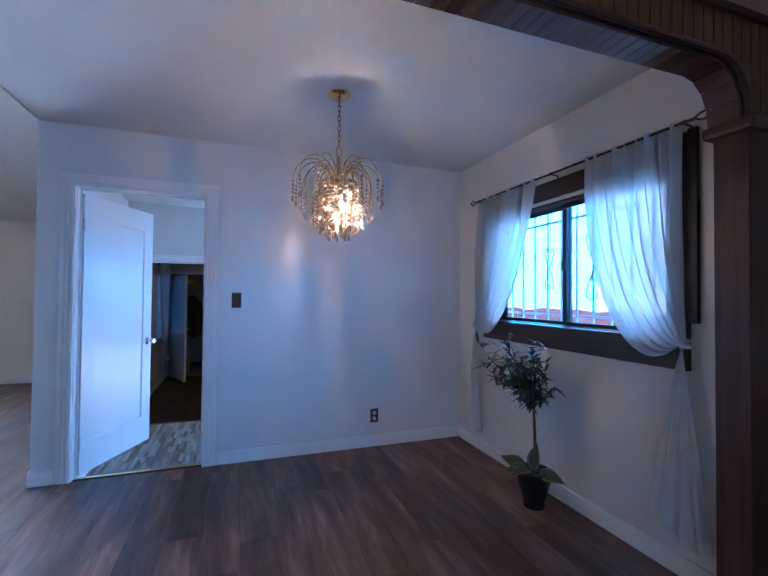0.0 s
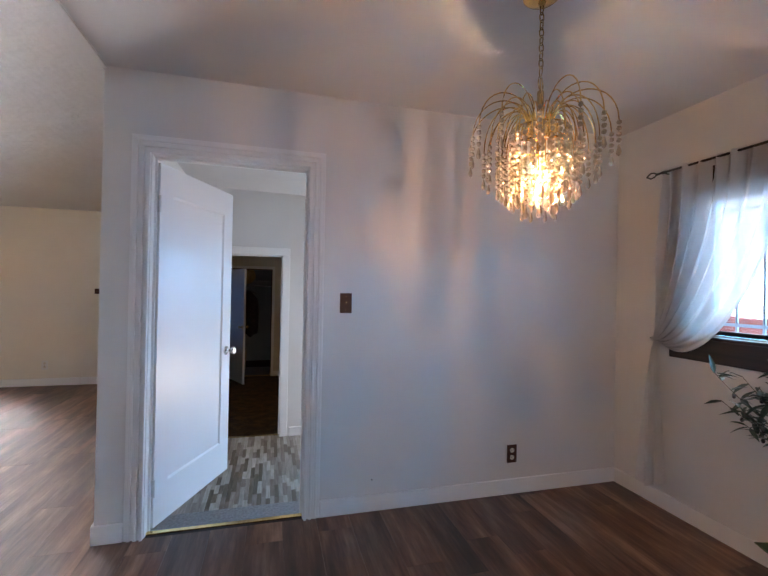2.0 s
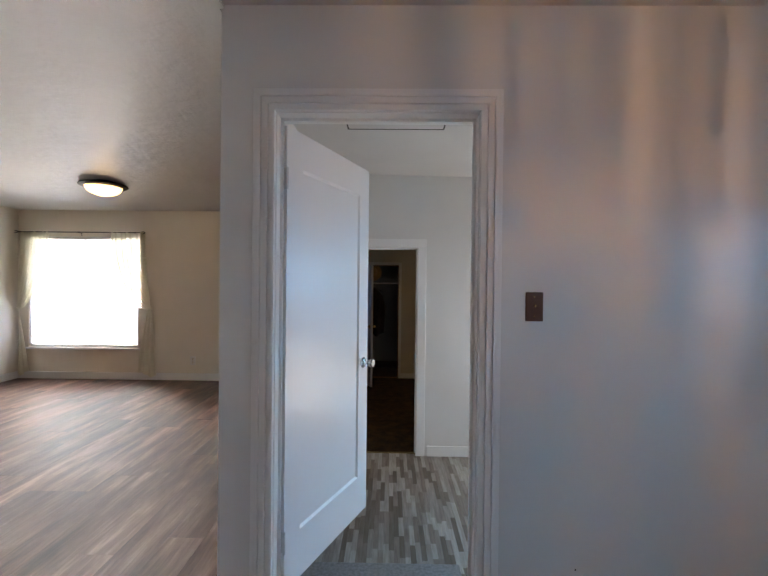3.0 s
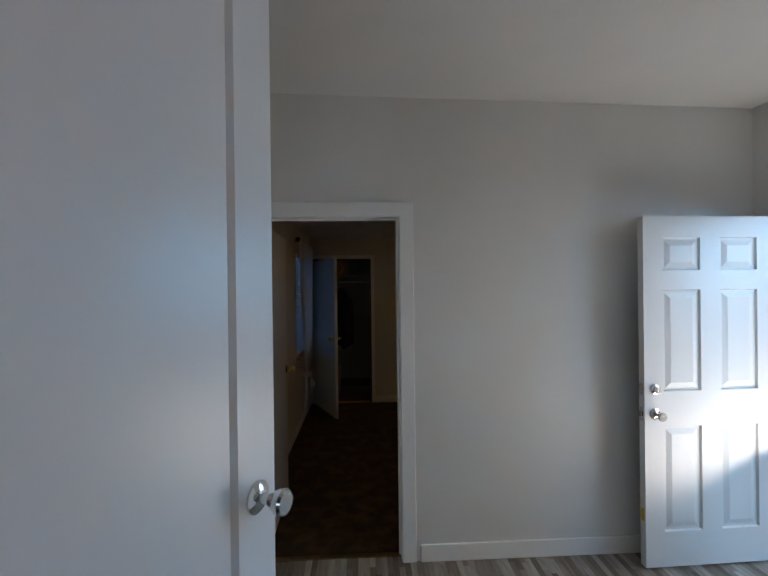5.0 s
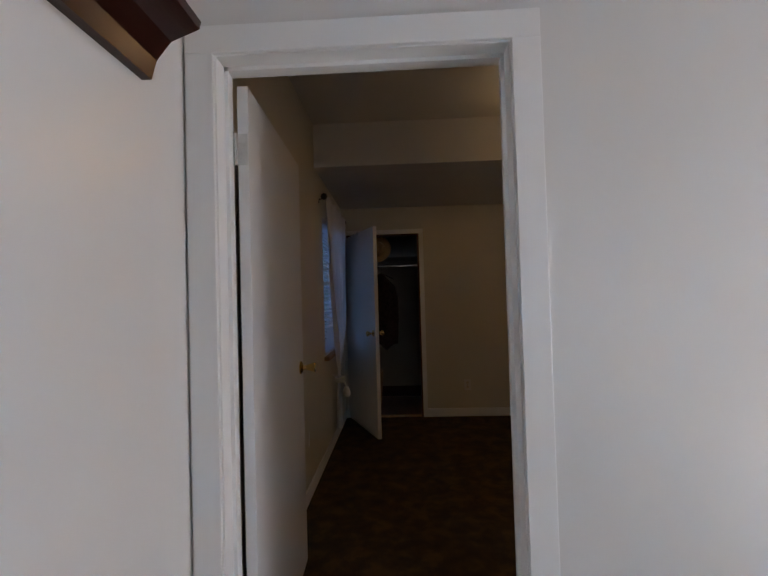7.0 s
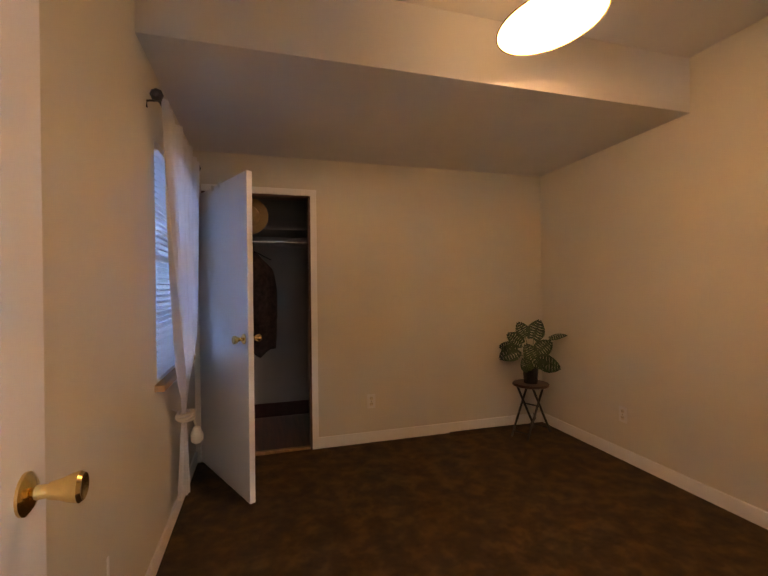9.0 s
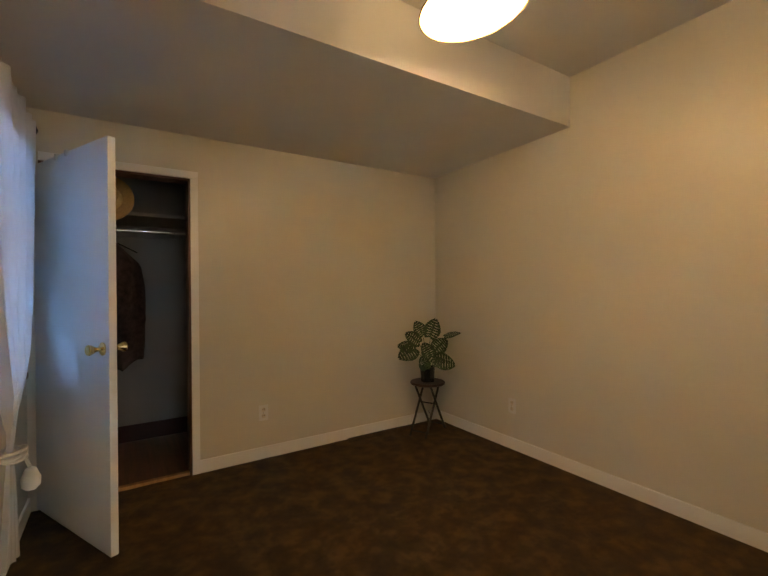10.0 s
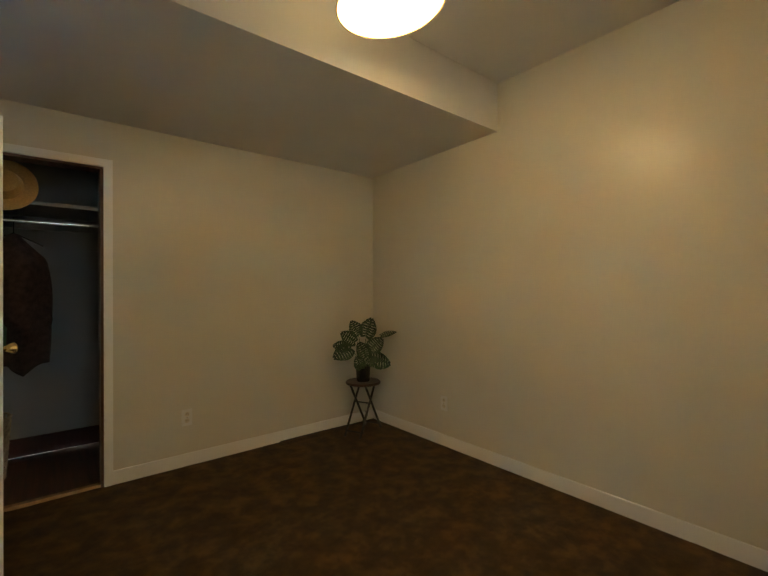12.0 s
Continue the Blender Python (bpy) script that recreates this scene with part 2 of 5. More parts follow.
POT = plain("black_glazed_pot", (0.008, 0.008, 0.009), 0.25)
BRASS = plain("brass", (0.78, 0.55, 0.22), 0.16, 1.0, 0.12)
OLDBRASS = plain("aged_brass", (0.45, 0.33, 0.17), 0.25, 1.0, 0.25)
CHROME = plain("chrome", (0.75, 0.74, 0.73), 0.12, 1.0, 0.08)
STEEL = plain("painted_hinge", (0.62, 0.62, 0.60), 0.35, 0.2)
BROWNP = plain("brown_plastic_plate", (0.065, 0.020, 0.009), 0.6)
IVORY = plain("ivory_plastic", (0.66, 0.60, 0.50), 0.4, 0, 0.05)
WHITEP = plain("white_plastic", (0.75, 0.74, 0.72), 0.4, 0, 0.05)
DARKSLOT = plain("dark_slot", (0.02, 0.018, 0.016), 0.6)
SHEER = sheer("white_sheer", (0.80, 0.80, 0.80), 0.055, 0.46)
CREAMSHEER = sheer("cream_sheer", (0.86, 0.83, 0.70), 0.004, 0.10)
BLINDM = sheer("white_blind_vane", (0.88, 0.88, 0.87), 0.3)
SLATM = plain("blind_slat", (0.72, 0.72, 0.74), 0.4, 0, 0.04)
CRYSTAL = crystal_mat("amber_lit_crystal", (1.0, 0.88, 0.72))
BULB = glow("warm_bulb", (1.0, 0.58, 0.20), 14.0)
DRUM = glow("chandelier_core", (1.0, 0.45, 0.10), 1.2)
MILK = glow("lit_milk_glass", (1.0, 0.72, 0.36), 1.7)
MILKDIM = glow("lit_amber_glass", (1.0, 0.50, 0.16), 0.22)
SHADEL = glow("lit_marbled_shade", (1.0, 0.66, 0.30), 6.0)
GLASS = glass_mat("window_glass")
IRON = plain("white_painted_iron", (0.55, 0.58, 0.62), 0.5, 0, 0.1)
BARK = plain("bark", (0.085, 0.060, 0.042), 0.8, 0, 0.3, 80, 0.4)
OLIVE = leaf_mat("olive_leaf", (0.018, 0.040, 0.030), (0.055, 0.095, 0.070), 0.3)
OLIVEFRUIT = plain("dark_olive", (0.015, 0.010, 0.014), 0.3)
BROADL = leaf_mat("broad_leaf", (0.035, 0.055, 0.022), (0.050, 0.075, 0.030), 0.4)
PALEEDGE = plain("leaf_edge", (0.16, 0.19, 0.09), 0.5)
MONST = leaf_mat("monstera_leaf", (0.008, 0.028, 0.007), (0.026, 0.066, 0.014), 0.42)
STEMG = plain("green_stem", (0.10, 0.16, 0.06), 0.5)
SOIL = plain("soil", (0.02, 0.014, 0.01), 0.95)
CLOTH1 = plain("dark_patterned_cloth", (0.030, 0.018, 0.022), 0.9, 0, 0.8, 25)
CLOTH2 = plain("green_cloth", (0.018, 0.050, 0.026), 0.9, 0, 0.3)
STRAW = plain("straw", (0.50, 0.33, 0.15), 0.7, 0, 0.2, 120, 0.3)
WICKER = plain("pale_wicker", (0.30, 0.24, 0.17), 0.8, 0, 0.3)
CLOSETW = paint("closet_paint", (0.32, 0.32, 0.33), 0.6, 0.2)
MAROON = plain("maroon_base", (0.05, 0.012, 0.012), 0.6)
REDWALL = paint("red_garden_wall", (0.48, 0.13, 0.10), 0.8, 0.4)
EXTWALL = paint("pale_stucco", (0.62, 0.60, 0.56), 0.85, 0.5)
GROUND = plain("concrete_ground", (0.38, 0.37, 0.35), 0.9, 0, 0.2, 3, 0.2)
YELLOW = plain("yellow_sticker", (0.65, 0.42, 0.04), 0.5)

# ---- building helpers ----


def box(bm, x0, y0, z0, x1, y1, z1, bevel=0.0, m=None):
    x0, x1 = min(x0, x1), max(x0, x1)
    y0, y1 = min(y0, y1), max(y0, y1)
    z0, z1 = min(z0, z1), max(z0, z1)
    c = [(x0, y0, z0), (x1, y0, z0), (x1, y1, z0), (x0, y1, z0), (x0, y0, z1), (x1, y0, z1), (x1, y1, z1), (x0, y1, z1)]
    v = [bm.verts.new(m @ Vector(p) if m else p) for p in c]
    f = [bm.faces.new([v[i] for i in q]) for q in ((3, 2, 1, 0), (4, 5, 6, 7), (0, 1, 5, 4), (1, 2, 6, 5), (2, 3, 7, 6), (3, 0, 4, 7))]
    if bevel:
        es = list({e for g in f for e in g.edges})
        bmesh.ops.bevel(bm, geom=es, offset=bevel, segments=2, affect="EDGES", profile=0.6)


def tube(bm, pts, r, seg=8, closed=False):
    """Round bar along points; r is one radius or one for each point."""
    pts = [Vector(p) for p in pts]
    n = len(pts)
    rings = []
    up = Vector((0, 0, 1))
    for i, p in enumerate(pts):
        d = (pts[(i + 1) % n] - pts[i - 1]) if closed or 0 < i < n - 1 else (pts[1] - pts[0] if i == 0 else pts[-1] - pts[-2])
        d.normalize()
        ref = up if abs(d.z) < 0.95 else Vector((1, 0, 0))
        a = d.cross(ref).normalized()
        b = d.cross(a)
        rr = r[i] if isinstance(r, (list, tuple)) else r
        rings.append([bm.verts.new(p + (a * math.cos(2 * math.pi * k / seg) + b * math.sin(2 * math.pi * k / seg)) * rr) for k in range(seg)])
    for i in range(n if closed else n - 1):
        q, w = rings[i], rings[(i + 1) % n]
        for k in range(seg):
            bm.faces.new((q[k], q[(k + 1) % seg], w[(k + 1) % seg], w[k]))
    if not closed:
        bm.faces.new(rings[0])
        bm.faces.new(rings[-1][::-1])


def lathe(bm, profile, seg=24, m=None):
    """Turned body from (radius, height) pairs."""
    rings = []
    for r, z in profile:
        if r < 1e-5:
            p = Vector((0, 0, z))
            rings.append([bm.verts.new(m @ p if m else p)])
        else:
            ring = []
            for k in range(seg):
                p = Vector((r * math.cos(2 * math.pi * k / seg), r * math.sin(2 * math.pi * k / seg), z))
                ring.append(bm.verts.new(m @ p if m else p))
            rings.append(ring)
    for q, w in zip(rings, rings[1:]):
        for k in range(seg):
            a, b, c, d = q[k % len(q)], q[(k + 1) % len(q)], w[(k + 1) % len(w)], w[k % len(w)]
            vs = []
            for x in (a, b, c, d):
                if x not in vs:
                    vs.append(x)
            if len(vs) > 2:
                bm.faces.new(vs)


def mesh_of(name, bm, mat, smooth=False):
    bmesh.ops.recalc_face_normals(bm, faces=bm.faces)
    me = bpy.data.meshes.new(name)
    bm.to_mesh(me)
    bm.free()
    me.materials.append(mat)
    if smooth:
        for p in me.polygons:
            p.use_smooth = True
        me.set_sharp_from_angle(angle=radians(40))
    return me


def part(name, bm, mat, parent=None, label="", smooth=False):
    ob = new(name, mesh_of(name, bm, mat, smooth))
    if parent is not None:
        ob.parent = parent
    return tagged(ob, label)


def thing(name, label, category, at=(0, 0, 0), turn=0.0, group="", kind=""):
    ob = new(name)
    ob.empty_display_size = 0.1
    ob.matrix_world = pose(*at, 0, 0, turn)
    return tagged(ob, label, category, group, kind)


def structure(name, boxes, mat, label="", bevel=0.0):
    bm = bmesh.new()
    for b in boxes:
        box(bm, *b, bevel=bevel)
    return tagged(part(name, bm, mat), label, kind="structure")


def wall_y(x0, x1, y0, y1, z0, z1, holes):
    """Boxes of a wall running along x, with holes (x0, x1, z0, z1) in order."""
    out, x = [], x0
    for a, b, lo, hi in holes:
        out.append((x, y0, z0, a, y1, z1))
        if lo > z0:
            out.append((a, y0, z0, b, y1, lo))
        if hi < z1:
            out.append((a, y0, hi, b, y1, z1))
        x = b
    out.append((x, y0, z0, x1, y1, z1))
    return out


def wall_x(y0, y1, x0, x1, z0, z1, holes):
    return [(b, a, c, e, d, f) for a, b, c, d, e, f in wall_y(y0, y1, x0, x1, z0, z1, holes)]


LOW = -0.315             # floor of the back room
LOWB = -0.345            # bedroom carpet
TOP = 2.70
DX0, DX1 = -0.805, 0.030   # opening to the back room
BX0, BX1 = -0.905, -0.06  # opening to the bedroom
CX0, CX1 = -0.985, -0.165  # closet opening

# ---- large structure ----
structure("wall_dining_back", wall_y(-1.04, 2.40, 0.0, 0.12, LOW, TOP, [(DX0 - 0.02, DX1 + 0.02, LOW, 2.086)]), WALL, "white painted plaster wall with a doorway")
WY0, WY1, WZ0, WZ1 = -2.03, -0.56, 1.11, 1.96
structure("wall_dining_window", wall_x(-2.29, 0.0, 2.27, 2.40, LOW, TOP, [(WY0, WY1, WZ0, WZ1)]), WALL, "white plaster wall with a wide window")
structure("wall_front_side", [(2.36, -6.0, LOW, 2.48, -2.42, TOP)], CREAM, "cream painted wall above dark wainscot")
structure("wall_arch_stub", [(2.36, -2.42, LOW, 2.48, -2.29, TOP)], CREAM)
# opening added behind the camera, unseen, to let fill light into the front
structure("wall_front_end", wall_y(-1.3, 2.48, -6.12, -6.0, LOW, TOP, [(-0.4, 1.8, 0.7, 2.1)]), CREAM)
structure("wall_front_left", [(-1.3, -6.0, LOW, -1.18, -2.42, TOP)], CREAM)
structure("wall_living_south", [(-5.67, -2.42, LOW, -1.18, -2.30, TOP)], LIVW)
LWX0, LWX1, LWZ0, LWZ1 = -5.40, -3.84, 0.44, 2.0
structure("wall_living_window", wall_y(-5.67, -1.16, 4.02, 4.14, LOW, TOP, [(LWX0, LWX1, LWZ0, LWZ1)]), LIVW, "off-white plaster wall with a large bright window")
structure("wall_living_left", [(-5.67, -2.30, LOW, -5.55, 4.02, TOP)], LIVW)
structure("wall_hall_left", [(-1.04, 0.12, LOWB - 0.05, -1.0, 2.34, TOP)], WALL, "white gloss painted wall")
BWY0, BWY1, BWZ0, BWZ1 = 4.70, 5.55, 0.52, 1.72
structure("wall_bedroom_window", wall_x(2.34, 5.98, -1.16, -1.045, LOWB - 0.05, TOP, [(BWY0, BWY1, BWZ0, BWZ1)]), BEDW, "white painted wall with a blind-covered window")
structure("wall_bedroom_front", wall_y(-1.045, 2.26, 2.34, 2.46, LOW, TOP, [(BX0 - 0.02, BX1 + 0.02, LOW, 1.745)]), WALL, "white painted wall with a doorway")
EY0, EY1 = 1.30, 2.16
structure("wall_back_right", wall_x(0.12, 2.34, 2.14, 2.26, LOW, TOP, [(EY0, EY1, LOW, 1.74)]), WALL)
structure("wall_bedroom_right", [(2.05, 2.46, LOWB - 0.1, 2.17, 5.98, TOP)], BEDW, "plain white painted wall")
structure("wall_closet", wall_y(-1.045, 2.05, 5.86, 5.98, LOWB, TOP, [(CX0, CX1, LOWB, 1.725)]), BEDW, "white painted wall with a closet opening")
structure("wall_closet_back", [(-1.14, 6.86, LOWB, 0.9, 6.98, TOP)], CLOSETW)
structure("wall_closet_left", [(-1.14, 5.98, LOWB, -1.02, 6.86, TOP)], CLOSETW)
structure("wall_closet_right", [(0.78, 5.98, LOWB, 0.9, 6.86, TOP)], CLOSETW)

structure("ceiling_dining", [(-1.03, -2.29, 2.51, 2.27, 0.0, 2.56)], CEIL, "white painted ceiling")
bm = bmesh.new()
vs = [bm.verts.new(p) for p in ((-5.55, -2.3, 2.49), (-1.03, -2.3, 2.495), (-1.03, 0, 2.495), (-5.55, 0, 2.49), (-5.55, 4.02, 2.365), (-1.05, 4.02, 2.365), (-1.05, 0.0, 2.495))]
bm.faces.new(vs[:4])
bm.faces.new((vs[3], vs[6], vs[5], vs[4]))
bmesh.ops.extrude_face_region(bm, geom=list(bm.faces))
for v in list(bm.verts)[:7]:
    v.co.z += 0.08
tagged(part("ceiling_living", bm, TEXCEIL), "trowel-textured off-white ceiling with hairline cracks", kind="structure")
structure("ceiling_front", [(-1.18, -6.0, 2.46, 2.36, -2.42, 2.52)], CREAM)
bm = bmesh.new()
box(bm, -1.0, 0.12, 2.45, 2.14, 2.34, 2.52)
for v in bm.verts:
    v.co.z -= 0.02 * (v.co.x + 1.0)
tagged(part("ceiling_back_room", bm, CEIL), "white painted ceiling with an attic hatch", kind="structure")
structure("ceiling_bedroom", [(-1.045, 2.46, 2.40, 2.05, 4.40, 2.46)], CEIL)
bm = bmesh.new()
v0 = [(4.40, 2.055), (5.86, 2.03), (5.86, 2.46), (4.40, 2.46)]
a = [bm.verts.new((-1.045, y, z)) for y, z in v0]
b = [bm.verts.new((2.05, y, z)) for y, z in v0]
bm.faces.new(a)
bm.faces.new(b[::-1])
for i in range(4):
    bm.faces.new((a[i], a[(i + 1) % 4], b[(i + 1) % 4], b[i]))
tagged(part("ceiling_bedroom_soffit", bm, CEIL), "lowered white ceiling section over the bedroom end", kind="structure")
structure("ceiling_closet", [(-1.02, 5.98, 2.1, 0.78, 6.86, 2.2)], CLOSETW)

floor_main = structure("floor_main", [(-5.55, -2.42, -0.10, 2.36, 0.0, -0.006), (-5.55, 0.0, -0.10, -1.05, 4.02, -0.006), (-1.18, -6.0, -0.10, 2.36, -2.42, -0.006)], SUBFLOOR, "grey-brown wood laminate floor")
floor_back = structure("floor_back_room", [(-1.0, 0.12, LOW - 0.1, 2.14, 2.40, LOW - 0.004)], VGAP, "grey and white strip-pattern vinyl floor")
bm = bmesh.new()
nx, ny = 60, 66
grid = [[bm.verts.new((-1.045 + 3.095 * i / nx, 2.40 + 3.46 * j / ny, LOWB + 0.006 * noise.noise(Vector((i * 0.35, j * 0.35, 3)))))for j in range(ny + 1)] for i in range(nx + 1)]
for i in range(nx):
    for j in range(ny):
        bm.faces.new((grid[i][j], grid[i + 1][j], grid[i + 1][j + 1], grid[i][j + 1]))
tagged(part("carpet_floor", bm, CARPET, smooth=True), "mottled brown short-pile carpet", kind="structure")
structure("floor_closet", [(-1.02, 5.86, LOWB - 0.1, 0.78, 6.86, LOWB - 0.002)], WOOD_Y, "bare wooden closet floor")
structure("step_back_room", [(-0.835, 0.115, LOW - 0.004, 0.06, 0.52, -0.15)], STEPM, "grey vinyl-covered step down", 0.006)
structure("doorway_floor", [(DX0 - 0.02, 0.0, -0.10, DX1 + 0.02, 0.05, -0.003)], SUBFLOOR)
structure("doorway_riser", [(DX0 - 0.02, 0.05, LOW, DX1 + 0.02, 0.115, -0.02)], STEPM)
structure("roof_cover", [(-5.8, -6.2, 2.72, 2.5, 7.1, 2.85)], EXTWALL)

# outside
structure("ground", [(-300, -300, -0.75, 300, 300, -0.65)], GROUND, "pale concrete ground")


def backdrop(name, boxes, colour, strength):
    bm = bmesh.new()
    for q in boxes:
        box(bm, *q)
    return tagged(part(name, bm, glow(name + "_glow", colour, strength)), "bright overexposed glow standing in for daylight outside", kind="structure")


backdrop("backdrop_east", [(6.6, -7.0, -0.6, 6.7, -1.55, 5.5), (6.6, 2.45, -0.6, 6.7, 12.0, 5.5)], (0.19, 0.58, 1.0), DAY_DINING)
backdrop("backdrop_porch", [(6.6, -1.5, -0.6, 6.7, 2.4, 5.5)], (0.84, 0.93, 1.0), DAY_PORCH)
# fill glow behind the added front opening, out of view
backdrop("fill_backdrop_south", [(-4.0, -10.1, -0.6, 5.0, -10.0, 6.0)], (0.84, 0.93, 1.0), FILL_FRONT)
backdrop("backdrop_north", [(-9.0, 8.0, -0.6, -2.6, 8.1, 5.5)], (0.95, 0.98, 1.0), DAY_LIVING)
backdrop("backdrop_west", [(-4.0, 4.25, -0.6, -3.9, 7.9, 4.0)], (0.20, 0.46, 1.0), DAY_BED)
# screen added to keep the north backdrop's glow out of the bedroom window
structure("screen_wall", [(-3.88, 6.90, -0.65, -1.15, 7.02, 3.4)], EXTWALL, "added pale stucco screen blocking the north glow from the bedroom")
bm = bmesh.new()
prev = None
for i in range(41):
    y = -6.5 + 13.0 * i / 40
    z = 1.15 + 0.05 * noise.noise(Vector((y * 2.3, 0, 0))) + 0.03 * noise.noise(Vector((y * 9, 4, 0)))
    ring = [bm.verts.new(p) for p in ((4.6, y, -0.65), (4.6, y, z), (4.78, y, z), (4.78, y, -0.65))]
    if prev:
        for k in range(4):
            bm.faces.new((prev[k], prev[(k + 1) % 4], ring[(k + 1) % 4], ring[k]))
    prev = ring
tagged(part("garden_wall", bm, REDWALL), "low red garden wall outside the window", "wall")


def skirting(name, runs, h=0.095, z=0.0, label="white painted baseboard"):
    """runs: boxes in plan (x0, y0, x1, y1)."""
    root = thing(name, label, "baseboard", kind="structure")
    for x0, y0, x1, y1 in runs:
        bm = bmesh.new()
        box(bm, x0, y0, z, x1, y1, z + h, bevel=0.005)
        part("board", bm, TRIM, root)


skirting("baseboard_dining", [(0.129, -0.016, 2.27, 0.0), (2.254, -2.29, 2.27, -0.016), (-1.052, -0.016, -0.904, 0.0)], 0.10)
skirting("baseboard_living", [(-5.55, 4.004, -1.04, 4.02), (-5.55, -2.3, -5.534, 4.004), (-1.056, 0.0, -1.04, 2.34)], 0.10)
skirting("baseboard_back_room", [(0.05, 2.324, 2.14, 2.34), (-1.0, 0.12, -0.984, 2.34), (2.124, 0.12, 2.14, 1.2)], 0.10, LOW)
skirting("baseboard_bedroom", [(-1.045, 2.46, -1.031, 5.846), (-0.13, 5.846, 2.05, 5.86), (2.036, 2.46, 2.05, 5.846)], 0.092, LOWB)

# ---- door frames ----


def door_frame(name, x0, x1, y0, y1, z0, z1, fluted, label, depth_side=0.018, wide=0.125):
    """Jambs, head and the casing on the near side of an opening along x."""
    root = thing(name, label, "door frame", kind="structure")
    for nm, q in (("jamb", (x0 - 0.02, y0, z0, x0, y1, z1)), ("jamb", (x1, y0, z0, x1 + 0.02, y1, z1)), ("head", (x0 - 0.02, y0, z1, x1 + 0.02, y1, z1 + 0.02))):
        bm = bmesh.new()
        box(bm, *q)
        part(nm, bm, TRIM, root)
    for nm, q in (("stop", (x0, y0 + 0.055, z0, x0 + 0.012, y0 + 0.075, z1)), ("stop", (x1 - 0.012, y0 + 0.055, z0, x1, y0 + 0.075, z1)), ("stop", (x0, y0 + 0.055, z1 - 0.012, x1, y0 + 0.075, z1))):
        bm = bmesh.new()
        box(bm, *q)
        part(nm, bm, TRIM, root)
    # stepped casing: bands of growing thickness from the opening outwards
    bands = [(0.004, 0.020, 0.024), (0.020, 0.034, 0.012), (0.034, 0.050, 0.021), (0.050, 0.064, 0.011), (0.064, 0.080, 0.018), (0.080, wide, 0.010)] if fluted else [(0.004, wide, depth_side)]
    for side in (-1, 1):
        bm = bmesh.new()
        for a, b, d in bands:
            xa, xb = (x0 - a, x0 - b) if side < 0 else (x1 + a, x1 + b)
            box(bm, xa, y0 - d, z0, xb, y0 - 0.0005, z1 + a, bevel=0.003)
        part("casing", bm, TRIM, root)
    bm = bmesh.new()
    for a, b, d in bands:
        box(bm, x0 - b, y0 - d, z1 + a, x1 + b, y0 - 0.0005, z1 + b, bevel=0.003)
    part("head_casing", bm, TRIM, root)
    return root


df = door_frame("door_frame_1", DX0, DX1, 0.0, 0.12, -0.002, 2.066, True, "white fluted door casing with chipped paint", wide=0.098)
bm = bmesh.new()
box(bm, DX1 - 0.004, 0.075, 0.82, DX1 - 0.0005, 0.105, 0.98)
part("strike_plate", bm, OLDBRASS, df, "tarnished strike plate")
bm = bmesh.new()
box(bm, DX0, 0.028, -0.004, DX1, 0.056, 0.006, bevel=0.003)
part("threshold_strip", bm, BRASS, df, "brass threshold strip")
door_frame("door_frame_2", BX0, BX1, 2.34, 2.46, LOW, 1.725, False, "plain white door casing", 0.014, 0.085)
bm = bmesh.new()
box(bm, BX0, 2.385, LOW, BX1, 2.42, LOW + 0.008, bevel=0.003)
tagged(part("carpet_edge_strip", bm, OLDBRASS), "brass carpet edge strip at the bedroom doorway", "trim", kind="structure")

# closet jamb lining
cj = thing("closet_frame", "white closet casing with red-brown unpainted lining", "door frame", kind="structure")
for nm, q, mt in (("lining", (CX0, 5.852, LOWB, CX0 + 0.016, 5.978, 1.725), STOPW), ("lining", (CX1 - 0.016, 5.852, LOWB, CX1, 5.978, 1.725), STOPW), ("lining", (CX0 + 0.016, 5.852, 1.709, CX1 - 0.016, 5.978, 1.725), STOPW),
                  ("casing", (CX1 + 0.001, 5.846, LOWB, CX1 + 0.05, 5.8595, 1.727), TRIM), ("head_casing", (CX0, 5.846, 1.727, CX1 + 0.05, 5.8595, 1.777), TRIM), ("sill", (CX0 + 0.016, 5.86, LOWB - 0.002, CX1 - 0.016, 5.90, LOWB + 0.02), PALEW)):
    bm = bmesh.new()
    box(bm, *q, bevel=0.002)
    part(nm, bm, mt, cj)


# ---- doors ----


